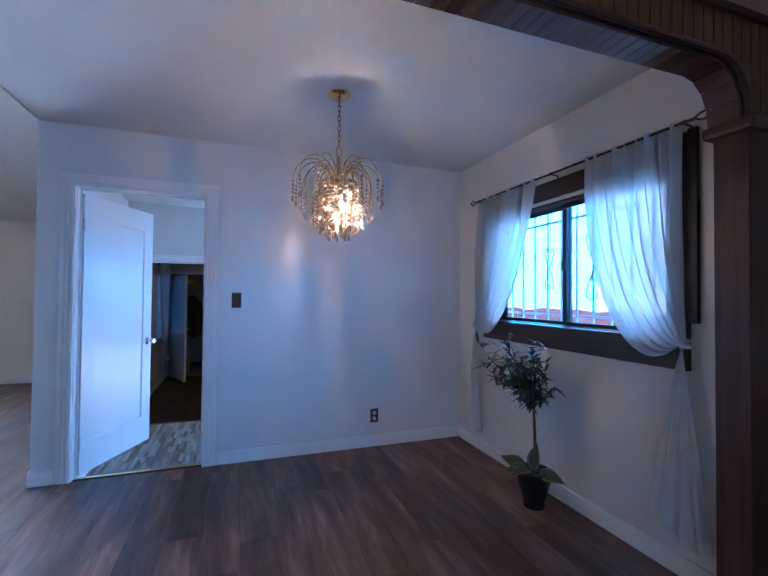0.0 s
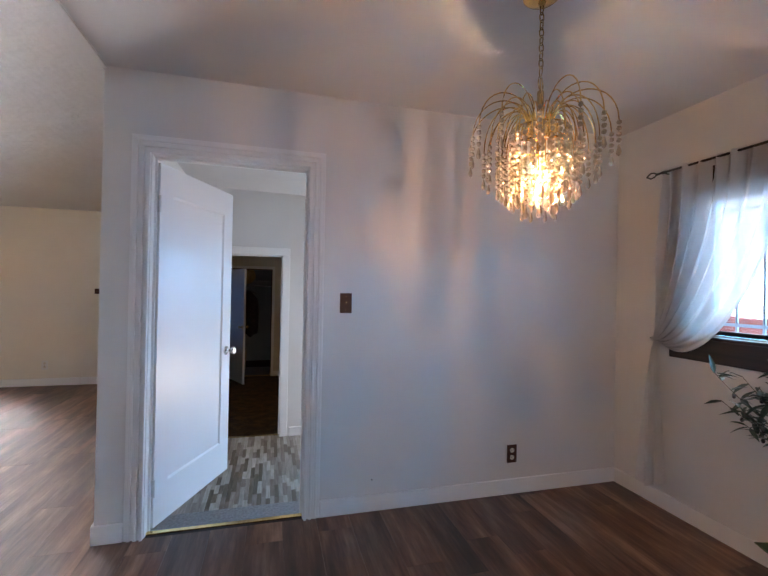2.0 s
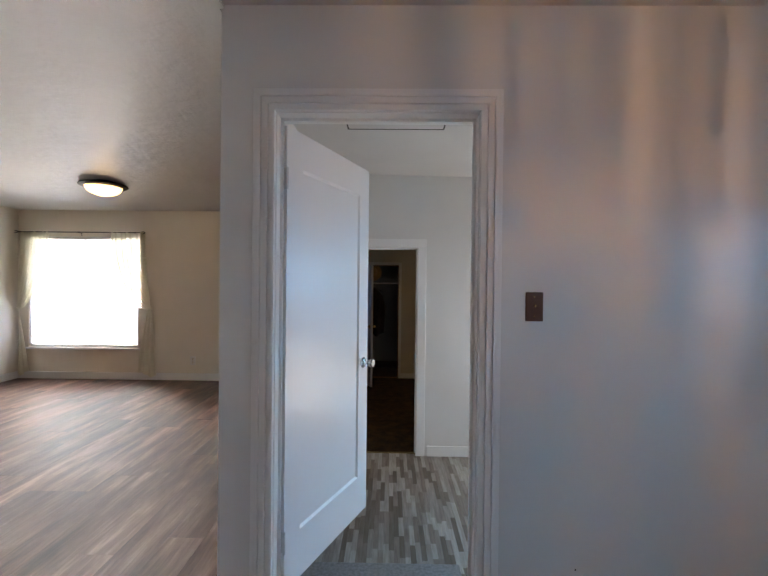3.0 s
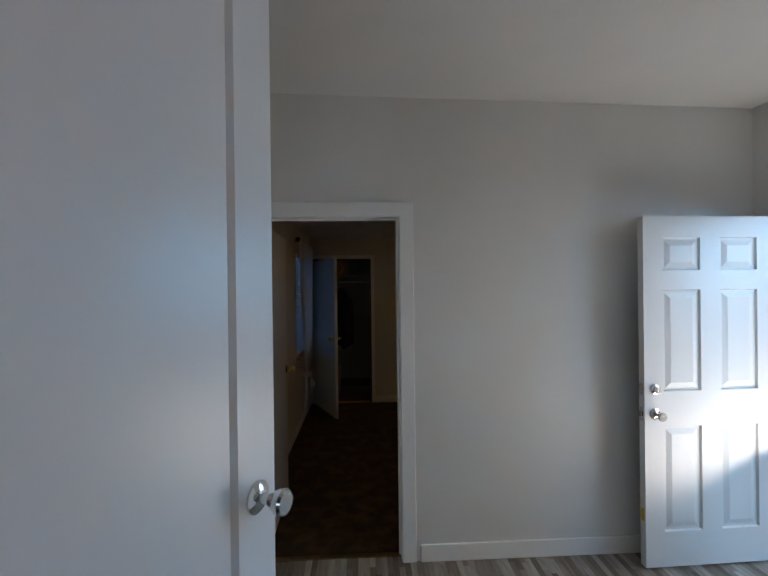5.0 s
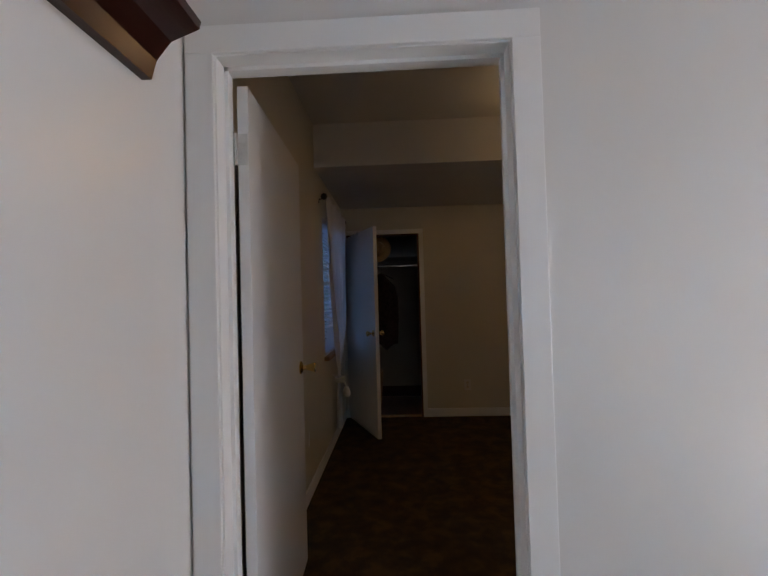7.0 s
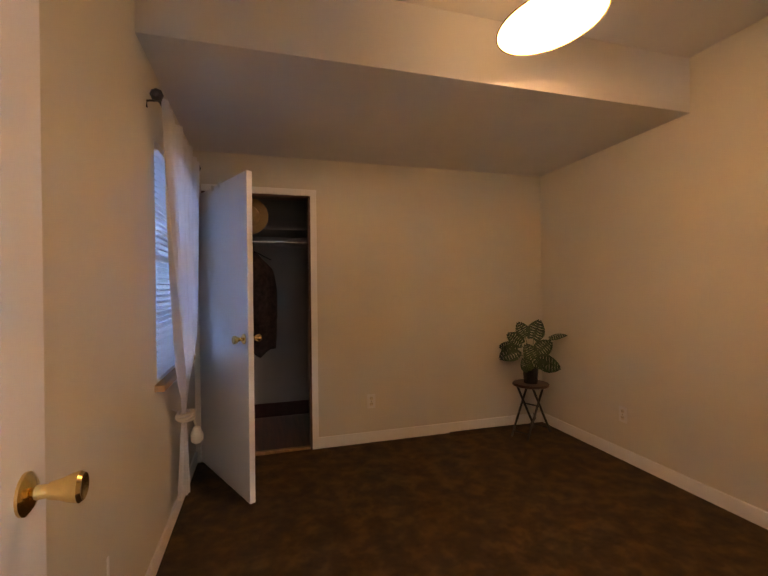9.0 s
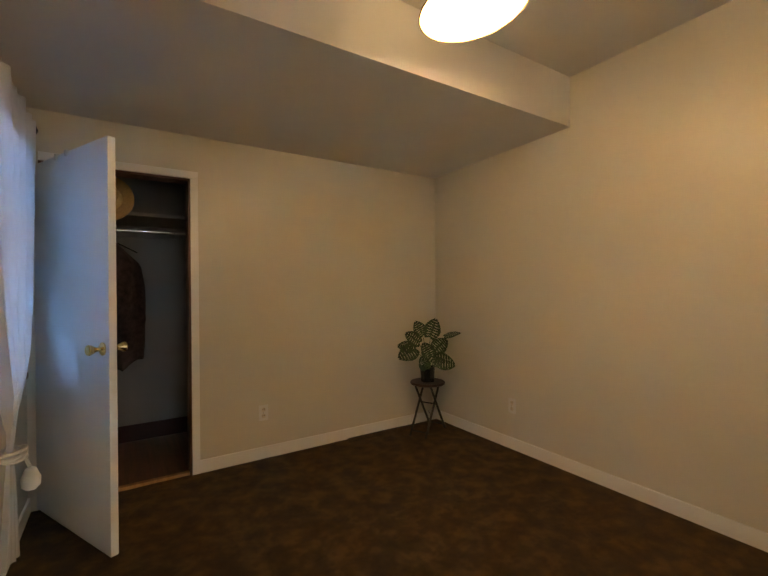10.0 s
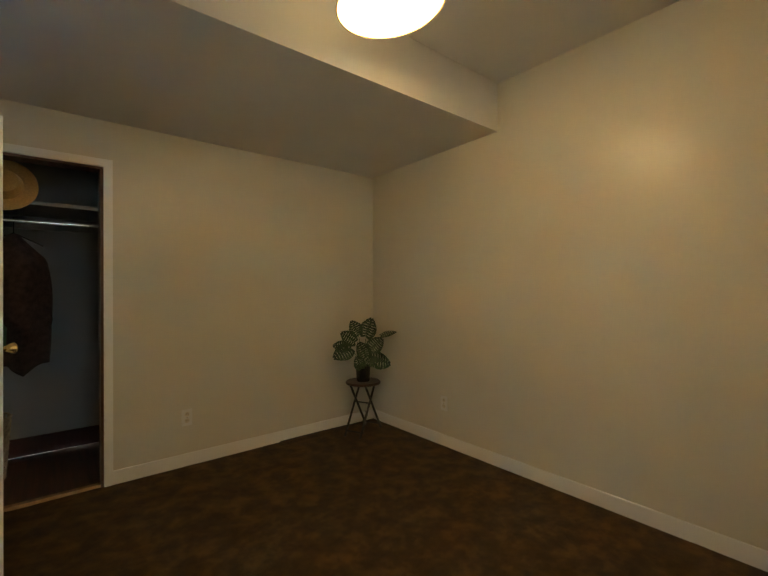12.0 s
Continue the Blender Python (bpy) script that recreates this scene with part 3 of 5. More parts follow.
def panel_faces(bm, w, h, t, panels, inset, recess, side):
    """One face of a leaf at y = side * t / 2, with sunk panels; all in leaf space (x across, z up)."""
    xs = sorted({0, w, *[p[0] for p in panels], *[p[1] for p in panels]})
    zs = sorted({0, h, *[p[2] for p in panels], *[p[3] for p in panels]})
    y = side * t / 2
    cache = {}

    def v(x, z, yy=y):
        k = (round(x, 4), round(z, 4), round(yy, 4))
        if k not in cache:
            cache[k] = bm.verts.new((x, yy, z))
        return cache[k]
    for xa, xb in zip(xs, xs[1:]):
        for za, zb in zip(zs, zs[1:]):
            if any(p[0] <= xa and xb <= p[1] and p[2] <= za and zb <= p[3] for p in panels):
                continue
            bm.faces.new((v(xa, za), v(xb, za), v(xb, zb), v(xa, zb)))
    for a, b, c, d in panels:
        steps = [(0, y), (inset, y - side * recess)]
        if inset > 0.02:
            steps = [(0, y), (0.006, y - side * recess), (0.018, y - side * recess), (0.018 + inset, y - side * recess * 0.25)]
        for (i0, y0), (i1, y1) in zip(steps, steps[1:]):
            o = [(a + i0, c + i0), (b - i0, c + i0), (b - i0, d - i0), (a + i0, d - i0)]
            n = [(a + i1, c + i1), (b - i1, c + i1), (b - i1, d - i1), (a + i1, d - i1)]
            for k in range(4):
                bm.faces.new((v(*o[k], y0), v(*o[(k + 1) % 4], y0), v(*n[(k + 1) % 4], y1), v(*n[k], y1)))
        i1, y1 = steps[-1]
        bm.faces.new([v(x, z, y1) for x, z in ((a + i1, c + i1), (b - i1, c + i1), (b - i1, d - i1), (a + i1, d - i1))])


def leaf(bm, w, h, t, panels, inset, recess):
    for s in (-1, 1):
        panel_faces(bm, w, h, t, panels, inset, recess, s)
    for q in (((0, -t / 2, 0), (w, -t / 2, 0), (w, t / 2, 0), (0, t / 2, 0)), ((0, -t / 2, h), (w, -t / 2, h), (w, t / 2, h), (0, t / 2, h)),
              ((0, -t / 2, 0), (0, -t / 2, h), (0, t / 2, h), (0, t / 2, 0)), ((w, -t / 2, 0), (w, -t / 2, h), (w, t / 2, h), (w, t / 2, 0))):
        bm.faces.new([bm.verts.new(p) for p in q])


def knob(parent, x, z, t, mat, shape="glass"):
    for s in (-1, 1):
        rot = pose(x, s * t / 2, z, -90 * s, 0, 0)
        bm = bmesh.new()
        lathe(bm, [(0.0, 0.0), (0.032, 0.0), (0.032, 0.004), (0.022, 0.011), (0.011, 0.014), (0.010, 0.032), (0.0, 0.032)], 20, rot)
        k = part("rosette", bm, mat, parent, smooth=True)
        bm = bmesh.new()
        prof = {"glass": [(0.0, 0.030), (0.012, 0.031), (0.017, 0.040), (0.024, 0.052), (0.026, 0.062), (0.022, 0.068), (0.0, 0.068)],
                "flared": [(0.0, 0.030), (0.013, 0.031), (0.016, 0.045), (0.021, 0.058), (0.024, 0.071), (0.020, 0.076), (0.0, 0.074)]}[shape]
        lathe(bm, prof, 20, rot)
        part("knob", bm, mat, k, smooth=True)


def hinge(parent, z, mat):
    bm = bmesh.new()
    box(bm, -0.0015, -0.016, z - 0.045, 0.0, 0.018, z + 0.045)
    tube(bm, [(-0.004, -0.022, z - 0.047), (-0.004, -0.022, z + 0.047)], 0.006, 8)
    for dz in (-0.03, 0.0, 0.03):
        tube(bm, [(-0.0035, 0.004 + 0.006 * (dz == 0), z + dz), (-0.001, 0.004 + 0.006 * (dz == 0), z + dz)], 0.004, 8)
    part("hinge", bm, mat, parent)


def turn_of(ax, ay, bx, by):
    return math.degrees(math.atan2(by - ay, bx - ax))


# single-panel door into the back room, half open
d1 = thing("door_1", "white single-panel interior door standing half open", "door", (DX0 + 0.01, 0.075, 0.012), turn_of(DX0 + 0.01, 0.075, -0.482, 0.785), kind="structure")
bm = bmesh.new()
leaf(bm, 0.785, 2.028, 0.035, [(0.115, 0.675, 0.22, 1.865)], 0.012, 0.009)
lf = part("leaf", bm, DOORW, d1)
knob(lf, 0.728, 0.885, 0.035, CHROME)
hinge(lf, 1.80, STEEL)
hinge(lf, 0.22, STEEL)

# flush bedroom door folded back along the side wall
d2 = thing("door_2", "flush white bedroom door opened back to the wall", "door", (BX0 + 0.030, 2.462, LOW + 0.02), turn_of(0, 0, -0.034, 0.80), kind="structure")
bm = bmesh.new()
box(bm, 0, -0.0175, 0, 0.80, 0.0175, 1.995, bevel=0.002)
lf = part("leaf", bm, DOORW, d2)
knob(lf, 0.73, 0.972, 0.035, BRASS, "flared")
for hz in (1.79, 0.12):
    bm = bmesh.new()
    box(bm, -0.003, -0.014, hz - 0.05, -0.0004, 0.0165, hz + 0.05)
    tube(bm, [(-0.004, 0.023, hz - 0.052), (-0.004, 0.023, hz + 0.052)], 0.006, 8)
    for dz in (-0.035, 0.0, 0.035):
        tube(bm, [(-0.005, -0.004 + 0.006 * (dz == 0), hz + dz), (-0.002, -0.004 + 0.006 * (dz == 0), hz + dz)], 0.0035, 8)
    part("hinge", bm, STEEL, lf)

# closet door
d3 = thing("door_3", "flush white closet door standing open", "door", (CX0 + 0.0, 5.83, LOWB + 0.03), turn_of(CX0, 5.83, -0.615, 5.055), kind="structure")
bm = bmesh.new()
box(bm, 0, -0.0175, 0, 0.86, 0.0175, 2.0, bevel=0.002)
lf = part("leaf", bm, DOORW, d3)
knob(lf, 0.80, 0.985, 0.035, BRASS)
for hx in (0.30, 0.42):
    bm = bmesh.new()
    box(bm, hx, -0.026, 1.975, hx + 0.022, -0.0178, 2.008)
    box(bm, hx, -0.026, 2.0, hx + 0.022, 0.01, 2.008)
    part("over_door_clip", bm, STEEL, lf, "metal over-door clip")

# six-panel outer door folded inwards
d4 = thing("door_4", "white six-panel entry door opened against the wall", "door", (2.125, 2.215, LOW + 0.012), turn_of(2.125, 2.2, 1.315, 2.18), kind="structure")
bm = bmesh.new()
W6 = 0.81
cols = [(0.115, 0.345), (0.465, 0.695)]
rows6 = [(0.20, 0.80), (1.00, 1.58), (1.69, 1.88)]
leaf(bm, W6, 2.0, 0.044, [(a, b, c, d) for a, b in cols for c, d in rows6], 0.03, 0.012)
lf = part("leaf", bm, DOORW, d4)
knob(lf, W6 - 0.06, 0.875, 0.044, CHROME)
for s in (-1, 1):
    bm = bmesh.new()
    lathe(bm, [(0, 0), (0.03, 0), (0.028, 0.008), (0.019, 0.012), (0.018, 0.026), (0, 0.028)], 20, pose(W6 - 0.06, s * 0.022, 1.015, -90 * s, 0, 0))
    part("deadbolt", bm, CHROME, lf, smooth=True)
for nm, z0, z1, mt in (("latch_plate", 0.835, 0.915, CHROME), ("bolt_plate", 0.985, 1.045, CHROME), ("edge_label", 0.26, 0.33, YELLOW), ("edge_label", 0.335, 0.40, WHITEP), ("edge_label", 0.18, 0.25, WHITEP)):
    bm = bmesh.new()
    box(bm, W6, -0.012, z0, W6 + 0.002, 0.012, z1)
    if nm == "latch_plate":
        box(bm, W6 + 0.002, -0.007, 0.86, W6 + 0.012, 0.007, 0.885)
    part(nm, bm, mt, lf)

# ---- front arch ----
AY0, AY1, AXC = -2.42, -2.29, 2.17
arch = thing("arch", "dark-stained wooden archway clad in narrow boards", "archway", kind="structure")
ZS = 2.258
for xa, xb in ((AXC, 2.36), (-1.18, -0.99)):
    bm = bmesh.new()
    box(bm, xa, AY0, 0.0, xb, AY1, 1.99, bevel=0.004)
    col = part("column", bm, WOOD_Z, arch)
    bm = bmesh.new()
    box(bm, xa - 0.03, AY0 - 0.03, 1.99, xb + 0.0, AY1 + 0.03, 2.045, bevel=0.018)
    part("capital", bm, WOOD_X, col)
bm = bmesh.new()
RX, RZ, N = 0.17, 0.213, 10
edge = [(AXC, 2.045)] + [(AXC - RX + RX * math.cos(a), 2.045 + RZ * math.sin(a)) for a in [math.pi / 2 * i / N for i in range(1, N + 1)]]
edge += [(2 * 0.59 - x, z) for x, z in reversed(edge)]
rail = [(-1.18, 2.045)] + edge[::-1] + [(2.36, 2.045)]
rows = [[bm.verts.new(p) for p in ((x, AY0 + 0.012, z), (x, AY1 - 0.002, z), (x, AY1 - 0.002, 2.508), (x, AY0 + 0.012, 2.508))] for x, z in rail]
for r0, r1 in zip(rows, rows[1:]):
    for k in range(4):
        bm.faces.new((r0[k], r1[k], r1[(k + 1) % 4], r0[(k + 1) % 4]))
bm.faces.new(rows[0])
bm.faces.new(rows[-1][::-1])
part("core", bm, WOOD_X, arch)
# boards across the underside
x = 0.62
bw = 0.052
while x < AXC - RX:
    bm = bmesh.new()
    box(bm, x + 0.002, AY0 + 0.02, ZS - 0.014, x + bw - 0.002, AY1 + 0.012, ZS - 0.001)
    part("soffit_board", bm, WOOD_Y, arch)
    bm = bmesh.new()
    box(bm, 1.18 - x - bw + 0.002, AY0 + 0.02, ZS - 0.014, 1.18 - x - 0.002, AY1 + 0.012, ZS - 0.001)
    part("soffit_board", bm, WOOD_Y, arch)
    x += bw
for i in range(4):
    a0, a1 = math.pi / 2 * i / 4, math.pi / 2 * (i + 1) / 4 - 0.03
    for flip in (False, True):
        bm = bmesh.new()
        ring = []
        for y in (AY0 + 0.02, AY1 + 0.012):
            for r in (0.0, 0.013):
                for a in (a0, a1):
                    px = AXC - RX + (RX - r) * math.cos(a)
                    pz = 2.045 + (RZ - r) * math.sin(a)
                    ring.append(bm.verts.new((1.18 - px if flip else px, y, pz)))
        for q in ((0, 1, 3, 2), (4, 5, 7, 6), (0, 1, 5, 4), (2, 3, 7, 6), (0, 2, 6, 4), (1, 3, 7, 5)):
            bm.faces.new([ring[k] for k in q])
        part("soffit_board", bm, WOOD_Y, arch)
# upright beadboards on the front face
x = -0.95
while x < 2.33:
    u = min(abs(x + 0.028 - AXC + RX) if x + 0.028 > AXC - RX else 0, RX)
    low = ZS if u == 0 else 2.045 + RZ * math.sqrt(max(0, 1 - (u / RX) ** 2))
    if x + 0.028 > AXC:
        low = 2.05
    bm = bmesh.new()
    box(bm, x + 0.002, AY0 - 0.002, low + 0.02, x + 0.054, AY0 + 0.011, 2.44, bevel=0.003)
    part("beadboard", bm, BEAD, arch)
    x += 0.056
bm = bmesh.new()
tube(bm, [(px, AY0 - 0.004, pz + 0.008) for px, pz in edge], 0.013, 8)
part("edge_moulding", bm, WOOD_X, arch, smooth=True)
bm = bmesh.new()
box(bm, -1.18, AY0 - 0.022, 2.425, 2.335, AY0 - 0.003, 2.459, bevel=0.006)
part("cornice", bm, WOOD_X, arch)
bm = bmesh.new()
box(bm, 2.335, -6.0, 2.425, 2.3595, AY0 - 0.001, 2.459, bevel=0.005)
tagged(part("cornice_front", bm, WOOD_Y), "dark wooden cornice strip", "trim", kind="structure")
bm = bmesh.new()
box(bm, 2.34, AY0 - 0.03, 0.99, 2.3595, AY0 - 0.002, 2.425, bevel=0.004)
tagged(part("corner_trim_front", bm, WOOD_Z), "dark wooden corner strip", "trim", kind="structure")
wain = thing("wainscot", "dark wood panel wainscot with a chair rail", "wainscot", kind="structure")
bm = bmesh.new()
box(bm, 2.325, -6.0, 0.93, 2.3595, AY0 - 0.001, 0.99, bevel=0.006)
part("chair_rail", bm, WOOD_Y, wain)
y = AY0 - 0.003
while y > -5.9:
    bm = bmesh.new()
    box(bm, 2.344, y - 0.118, 0.0, 2.3595, y - 0.002, 0.93, bevel=0.004)
    part("board", bm, WOOD_Z, wain)
    y -= 0.12

# ---- dining window ----
win = thing("window_1", "sliding window in a dark espresso wood frame", "window", kind="structure")


def wbox(name, q, mat, parent, bevel=0.004, label=""):
    bm = bmesh.new()
    box(bm, *q, bevel=bevel)
    return part(name, bm, mat, parent, label)


wbox("apron", (2.245, -2.13, 0.975, 2.2695, -0.44, 1.105), WIND, win, label="wide dark wooden board under the window")
wbox("window_sill", (2.228, -2.09, 1.105, 2.40, -0.50, 1.125), WIND, win)
wbox("head_casing", (2.248, -2.13, 1.985, 2.2695, -0.44, 2.105), WIND, win)
wbox("side_casing", (2.246, -2.172, 1.20, 2.2695, -2.131, 2.115), WIND, win)
wbox("side_casing", (2.248, -2.13, 1.126, 2.2695, -2.045, 1.984), WIND, win)
wbox("side_casing", (2.248, -0.545, 1.126, 2.2695, -0.44, 1.984), WIND, win)
wbox("head_jamb", (2.262, WY0, 1.945, 2.40, WY1, 1.96), WIND, win)
wbox("side_jamb", (2.272, WY0, 1.125, 2.40, WY0 + 0.02, 1.945), WIND, win)
wbox("side_jamb", (2.272, WY1 - 0.02, 1.125, 2.40, WY1, 1.945), WIND, win)
for y0, y1, xx in ((WY0 + 0.02, -1.265, 2.318), (-1.305, WY1 - 0.02, 2.345)):
    sash = thing("sash", "", "", kind="structure")
    del sash["kind"]
    sash.parent = win
    for q in ((xx, y0, 1.126, xx + 0.024, y1, 1.156), (xx, y0, 1.912, xx + 0.024, y1, 1.944), (xx, y0, 1.156, xx + 0.024, y0 + 0.036, 1.912), (xx, y1 - 0.036, 1.156, xx + 0.024, y1, 1.912)):
        wbox("sash_bar", q, BLACK, sash, 0.003)
    bm = bmesh.new()
    box(bm, xx + 0.010, y0 + 0.036, 1.156, xx + 0.014, y1 - 0.036, 1.912)
    pane = part("pane", bm, GLASS, sash)
    pane.visible_shadow = False
wbox("track", (2.30, WY0 + 0.02, 1.1255, 2.312, WY1 - 0.02, 1.134), CHROME, win, 0.002, "bright aluminium sill track")
wbox("latch", (2.306, -1.30, 1.50, 2.317, -1.27, 1.56), BLACK, win, 0.003)

grille = thing("window_grille", "white painted iron security grille with scrolls", "window grille")
GX = 2.47
for z in (1.19, 1.87):
    bm = bmesh.new()
    box(bm, GX - 0.005, -2.12, z - 0.009, GX + 0.005, -0.48, z + 0.009)
    part("rail", bm, IRON, grille)
for i in range(12):
    y = -2.08 + i * 0.14
    bm = bmesh.new()
    box(bm, GX - 0.006, y - 0.006, 1.13, GX + 0.006, y + 0.006, 1.945)
    part("bar", bm, IRON, grille)


def scroll(y, z, sy, sz, size):
    """A C-scroll ending in a small spiral."""
    pts = [(GX + 0.014, y, z)]
    for i in range(1, 7):
        pts.append((GX + 0.014, y + sy * size * 0.55 * math.sin(i / 6 * 1.4), z + sz * size * 1.5 * i / 6))
    cy, cz, _ = pts[-1][1], pts[-1][2], 0
    for i in range(1, 13):
        a = i / 12 * 4.4
        r = size * 0.30 * (1 - i / 16)
        pts.append((GX + 0.014, cy - sy * size * 0.30 + sy * r * math.cos(a), cz + sz * r * math.sin(a)))
    bm = bmesh.new()
    tube(bm, pts, 0.005, 6)
    part("scroll", bm, IRON, grille, smooth=True)


for yc in (-1.38, -0.96, -1.80):
    for sy in (-1, 1):
        for sz in (-1, 1):
            scroll(yc, 1.53, sy, sz, 0.13 if yc == -1.38 else 0.085)
            if yc == -1.38:
                scroll(yc, 1.53, sy, sz, 0.06)
for y in (-2.12, -0.49):
    for z in (1.19, 1.87):
        bm = bmesh.new()
        box(bm, 2.402, y - 0.01, z - 0.01, GX, y + 0.01, z + 0.01)
        part("bracket", bm, IRON, grille)


# ---- curtains ----


def bez(p0, p1, p2, p3, t):
    s = 1 - t
    return tuple(s ** 3 * a + 3 * s * s * t * b + 3 * s * t * t * c + t ** 3 * d for a, b, c, d in zip(p0, p1, p2, p3))


def drape(name, label, to_world, inner, outer, ztop, tie, sag, tail, mat, folds=9, amp=0.022, off=0.05, group="", hang=0.45):
    """A sheer panel hung from a rod, drawn aside into a tie-back, with its tail below.
    inner, outer: places of the top corners along the wall; tie: (along, z); tail: (a0, a1, z)."""
    root = thing(name, label, "curtain", group=group)
    nu, nv = folds * 8, 40
    bm = bmesh.new()
    rows = []
    for j in range(nv + 1):
        t = j / nv
        row = []
        for i in range(nu + 1):
            u = i / nu          # 0 inner edge, 1 outer edge
            top = inner + (outer - inner) * u
            w = (1 - u) ** 1.3
            p0 = (top, ztop)
            p1 = (top + (tie[0] - top) * 0.02, ztop - (ztop - tie[1]) * (hang + 0.15 * w))
            p2 = (top + (tie[0] - top) * (0.55 + 0.25 * u), tie[1] - sag * 1.9 * w + 0.25 * (1 - w))
            p3 = (tie[0] + (u - 0.5) * 0.03 * (1 if outer > inner else -1), tie[1])
            a, z = bez(p0, p1, p2, p3, t)
            k = math.sin(math.pi * min(1, t * 1.15 + 0.12)) if t > 0.5 else 1.0
            d = off + amp * (0.35 + 0.65 * k) * (math.sin(2 * math.pi * folds * u + 1.2 * math.sin(3 * t)) + 0.5 * math.sin(2 * math.pi * folds * 0.37 * u + 4 * t))
            d += 0.035 * math.sin(math.pi * t) * w
            row.append(bm.verts.new(to_world(a, d, z)))
        rows.append(row)
    for r, s in zip(rows, rows[1:]):
        for i in range(nu):
            bm.faces.new((r[i], r[i + 1], s[i + 1], s[i]))
    part("panel", bm, mat, root, smooth=True)
    bm = bmesh.new()
    rows = []
    for j in range(25):
        t = j / 24
        row = []
        for i in range(nu + 1):
            u = i / nu
            spread = t ** 0.7
            a = tie[0] + (u - 0.5) * 0.03 + spread * (tail[0] + (tail[1] - tail[0]) * u - tie[0])
            z = tie[1] + (tail[2] - tie[1]) * t + 0.05 * t * math.sin(5 * u + 1) * 0.6
            d = off + amp * (0.3 + 0.45 * spread) * math.sin(2 * math.pi * folds * 0.36 * u + 2 * t + 0.6)
            row.append(bm.verts.new(to_world(a, d, z)))
        rows.append(row)
    for r, s in zip(rows, rows[1:]):
        for i in range(nu):
            bm.faces.new((r[i], r[i + 1], s[i + 1], s[i]))
    part("tail", bm, mat, root, smooth=True)
    bm = bmesh.new()
    ring = [to_world(tie[0] + 0.032 * math.cos(a), off + 0.028 * math.sin(a), tie[1] + 0.01 * math.cos(a)) for a in [2 * math.pi * k / 16 for k in range(16)]]
    tube(bm, ring, 0.008, 6, closed=True)
    tube(bm, [to_world(tie[0], 0.0, tie[1] + 0.03), to_world(tie[0] + 0.02, off * 0.6, tie[1])], 0.005, 6)
    part("tieback", bm, mat, root, smooth=True)
    return root


def rod(name, label, to_world, a0, a1, z, r=0.007, off=0.06, brackets=(), finial="loop"):
    root = thing(name, label, "curtain rod")
    bm = bmesh.new()
    tube(bm, [to_world(a0, off, z), to_world(a1, off, z)], r, 10)
    part("pole", bm, BLACK, root, smooth=True)
    for a, s in ((a0, -1), (a1, 1)):
        s = s if a1 > a0 else -s
        bm = bmesh.new()
        if finial == "loop":
            for sg in (-1, 1):
                tube(bm, [to_world(a, off, z), to_world(a + s * 0.02, off, z + sg * 0.014), to_world(a + s * 0.045, off, z + sg * 0.018), to_world(a + s * 0.075, off, z)], 0.005, 6)
        else:
            lathe(bm, [(0, -0.03), (0.018, -0.024), (0.028, -0.006), (0.028, 0.006), (0.018, 0.024), (0, 0.03)], 8, Matrix.Translation(to_world(a, off, z)) @ pose(0, 0, 0, 90, 0, 0))
        part("finial", bm, BLACK, root, smooth=finial == "loop")
    for a in brackets:
        bm = bmesh.new()
        tube(bm, [to_world(a, off, z - 0.004), to_world(a, 0.004, z - 0.01), to_world(a, 0.003, z - 0.04)], 0.005, 6)
        tube(bm, [to_world(a - 0.012, off, z), to_world(a + 0.012, off, z)], r * 1.5, 8)
        part("bracket", bm, BLACK, root)
    return root


def on_dining(a, d, z):
    return (2.27 - d, a, z)


rod("curtain_rod", "thin black curtain rod with looped finials", on_dining, -0.37, -2.19, 2.135, brackets=(-0.42, -1.28, -2.14))
drape("curtain", "white sheer curtain tied back beside the dining window", on_dining, -1.565, -2.135, 2.15, (-2.12, 1.10), 0.16, (-1.94, -2.25, 0.20), SHEER, 9, group="dining window curtains")
drape("curtain", "white sheer curtain gathered at the room corner", on_dining, -1.13, -0.40, 2.15, (-0.37, 1.07), 0.13, (-0.44, -0.26, 0.14), SHEER, 8, group="dining window curtains")


def on_living(a, d, z):
    return (a, 4.02 - d, z)


rod("curtain_rod", "black curtain rod over the large living room window", on_living, -5.50, -3.80, 2.05, brackets=(-5.44, -4.65, -3.86))
drape("curtain", "cream sheer curtain tied back beside the large window", on_living, -4.20, -3.72, 2.065, (-3.66, 0.99), 0.02, (-3.80, -3.58, 0.08), CREAMSHEER, 7, group="living room curtains")
drape("curtain", "cream sheer curtain tied back near the side wall", on_living, -5.08, -5.48, 2.065, (-5.51, 0.98), 0.02, (-5.33, -5.53, 0.08), CREAMSHEER, 7, group="living room curtains")


def on_bed(a, d, z):
    return (-1.045 + d, a, z)


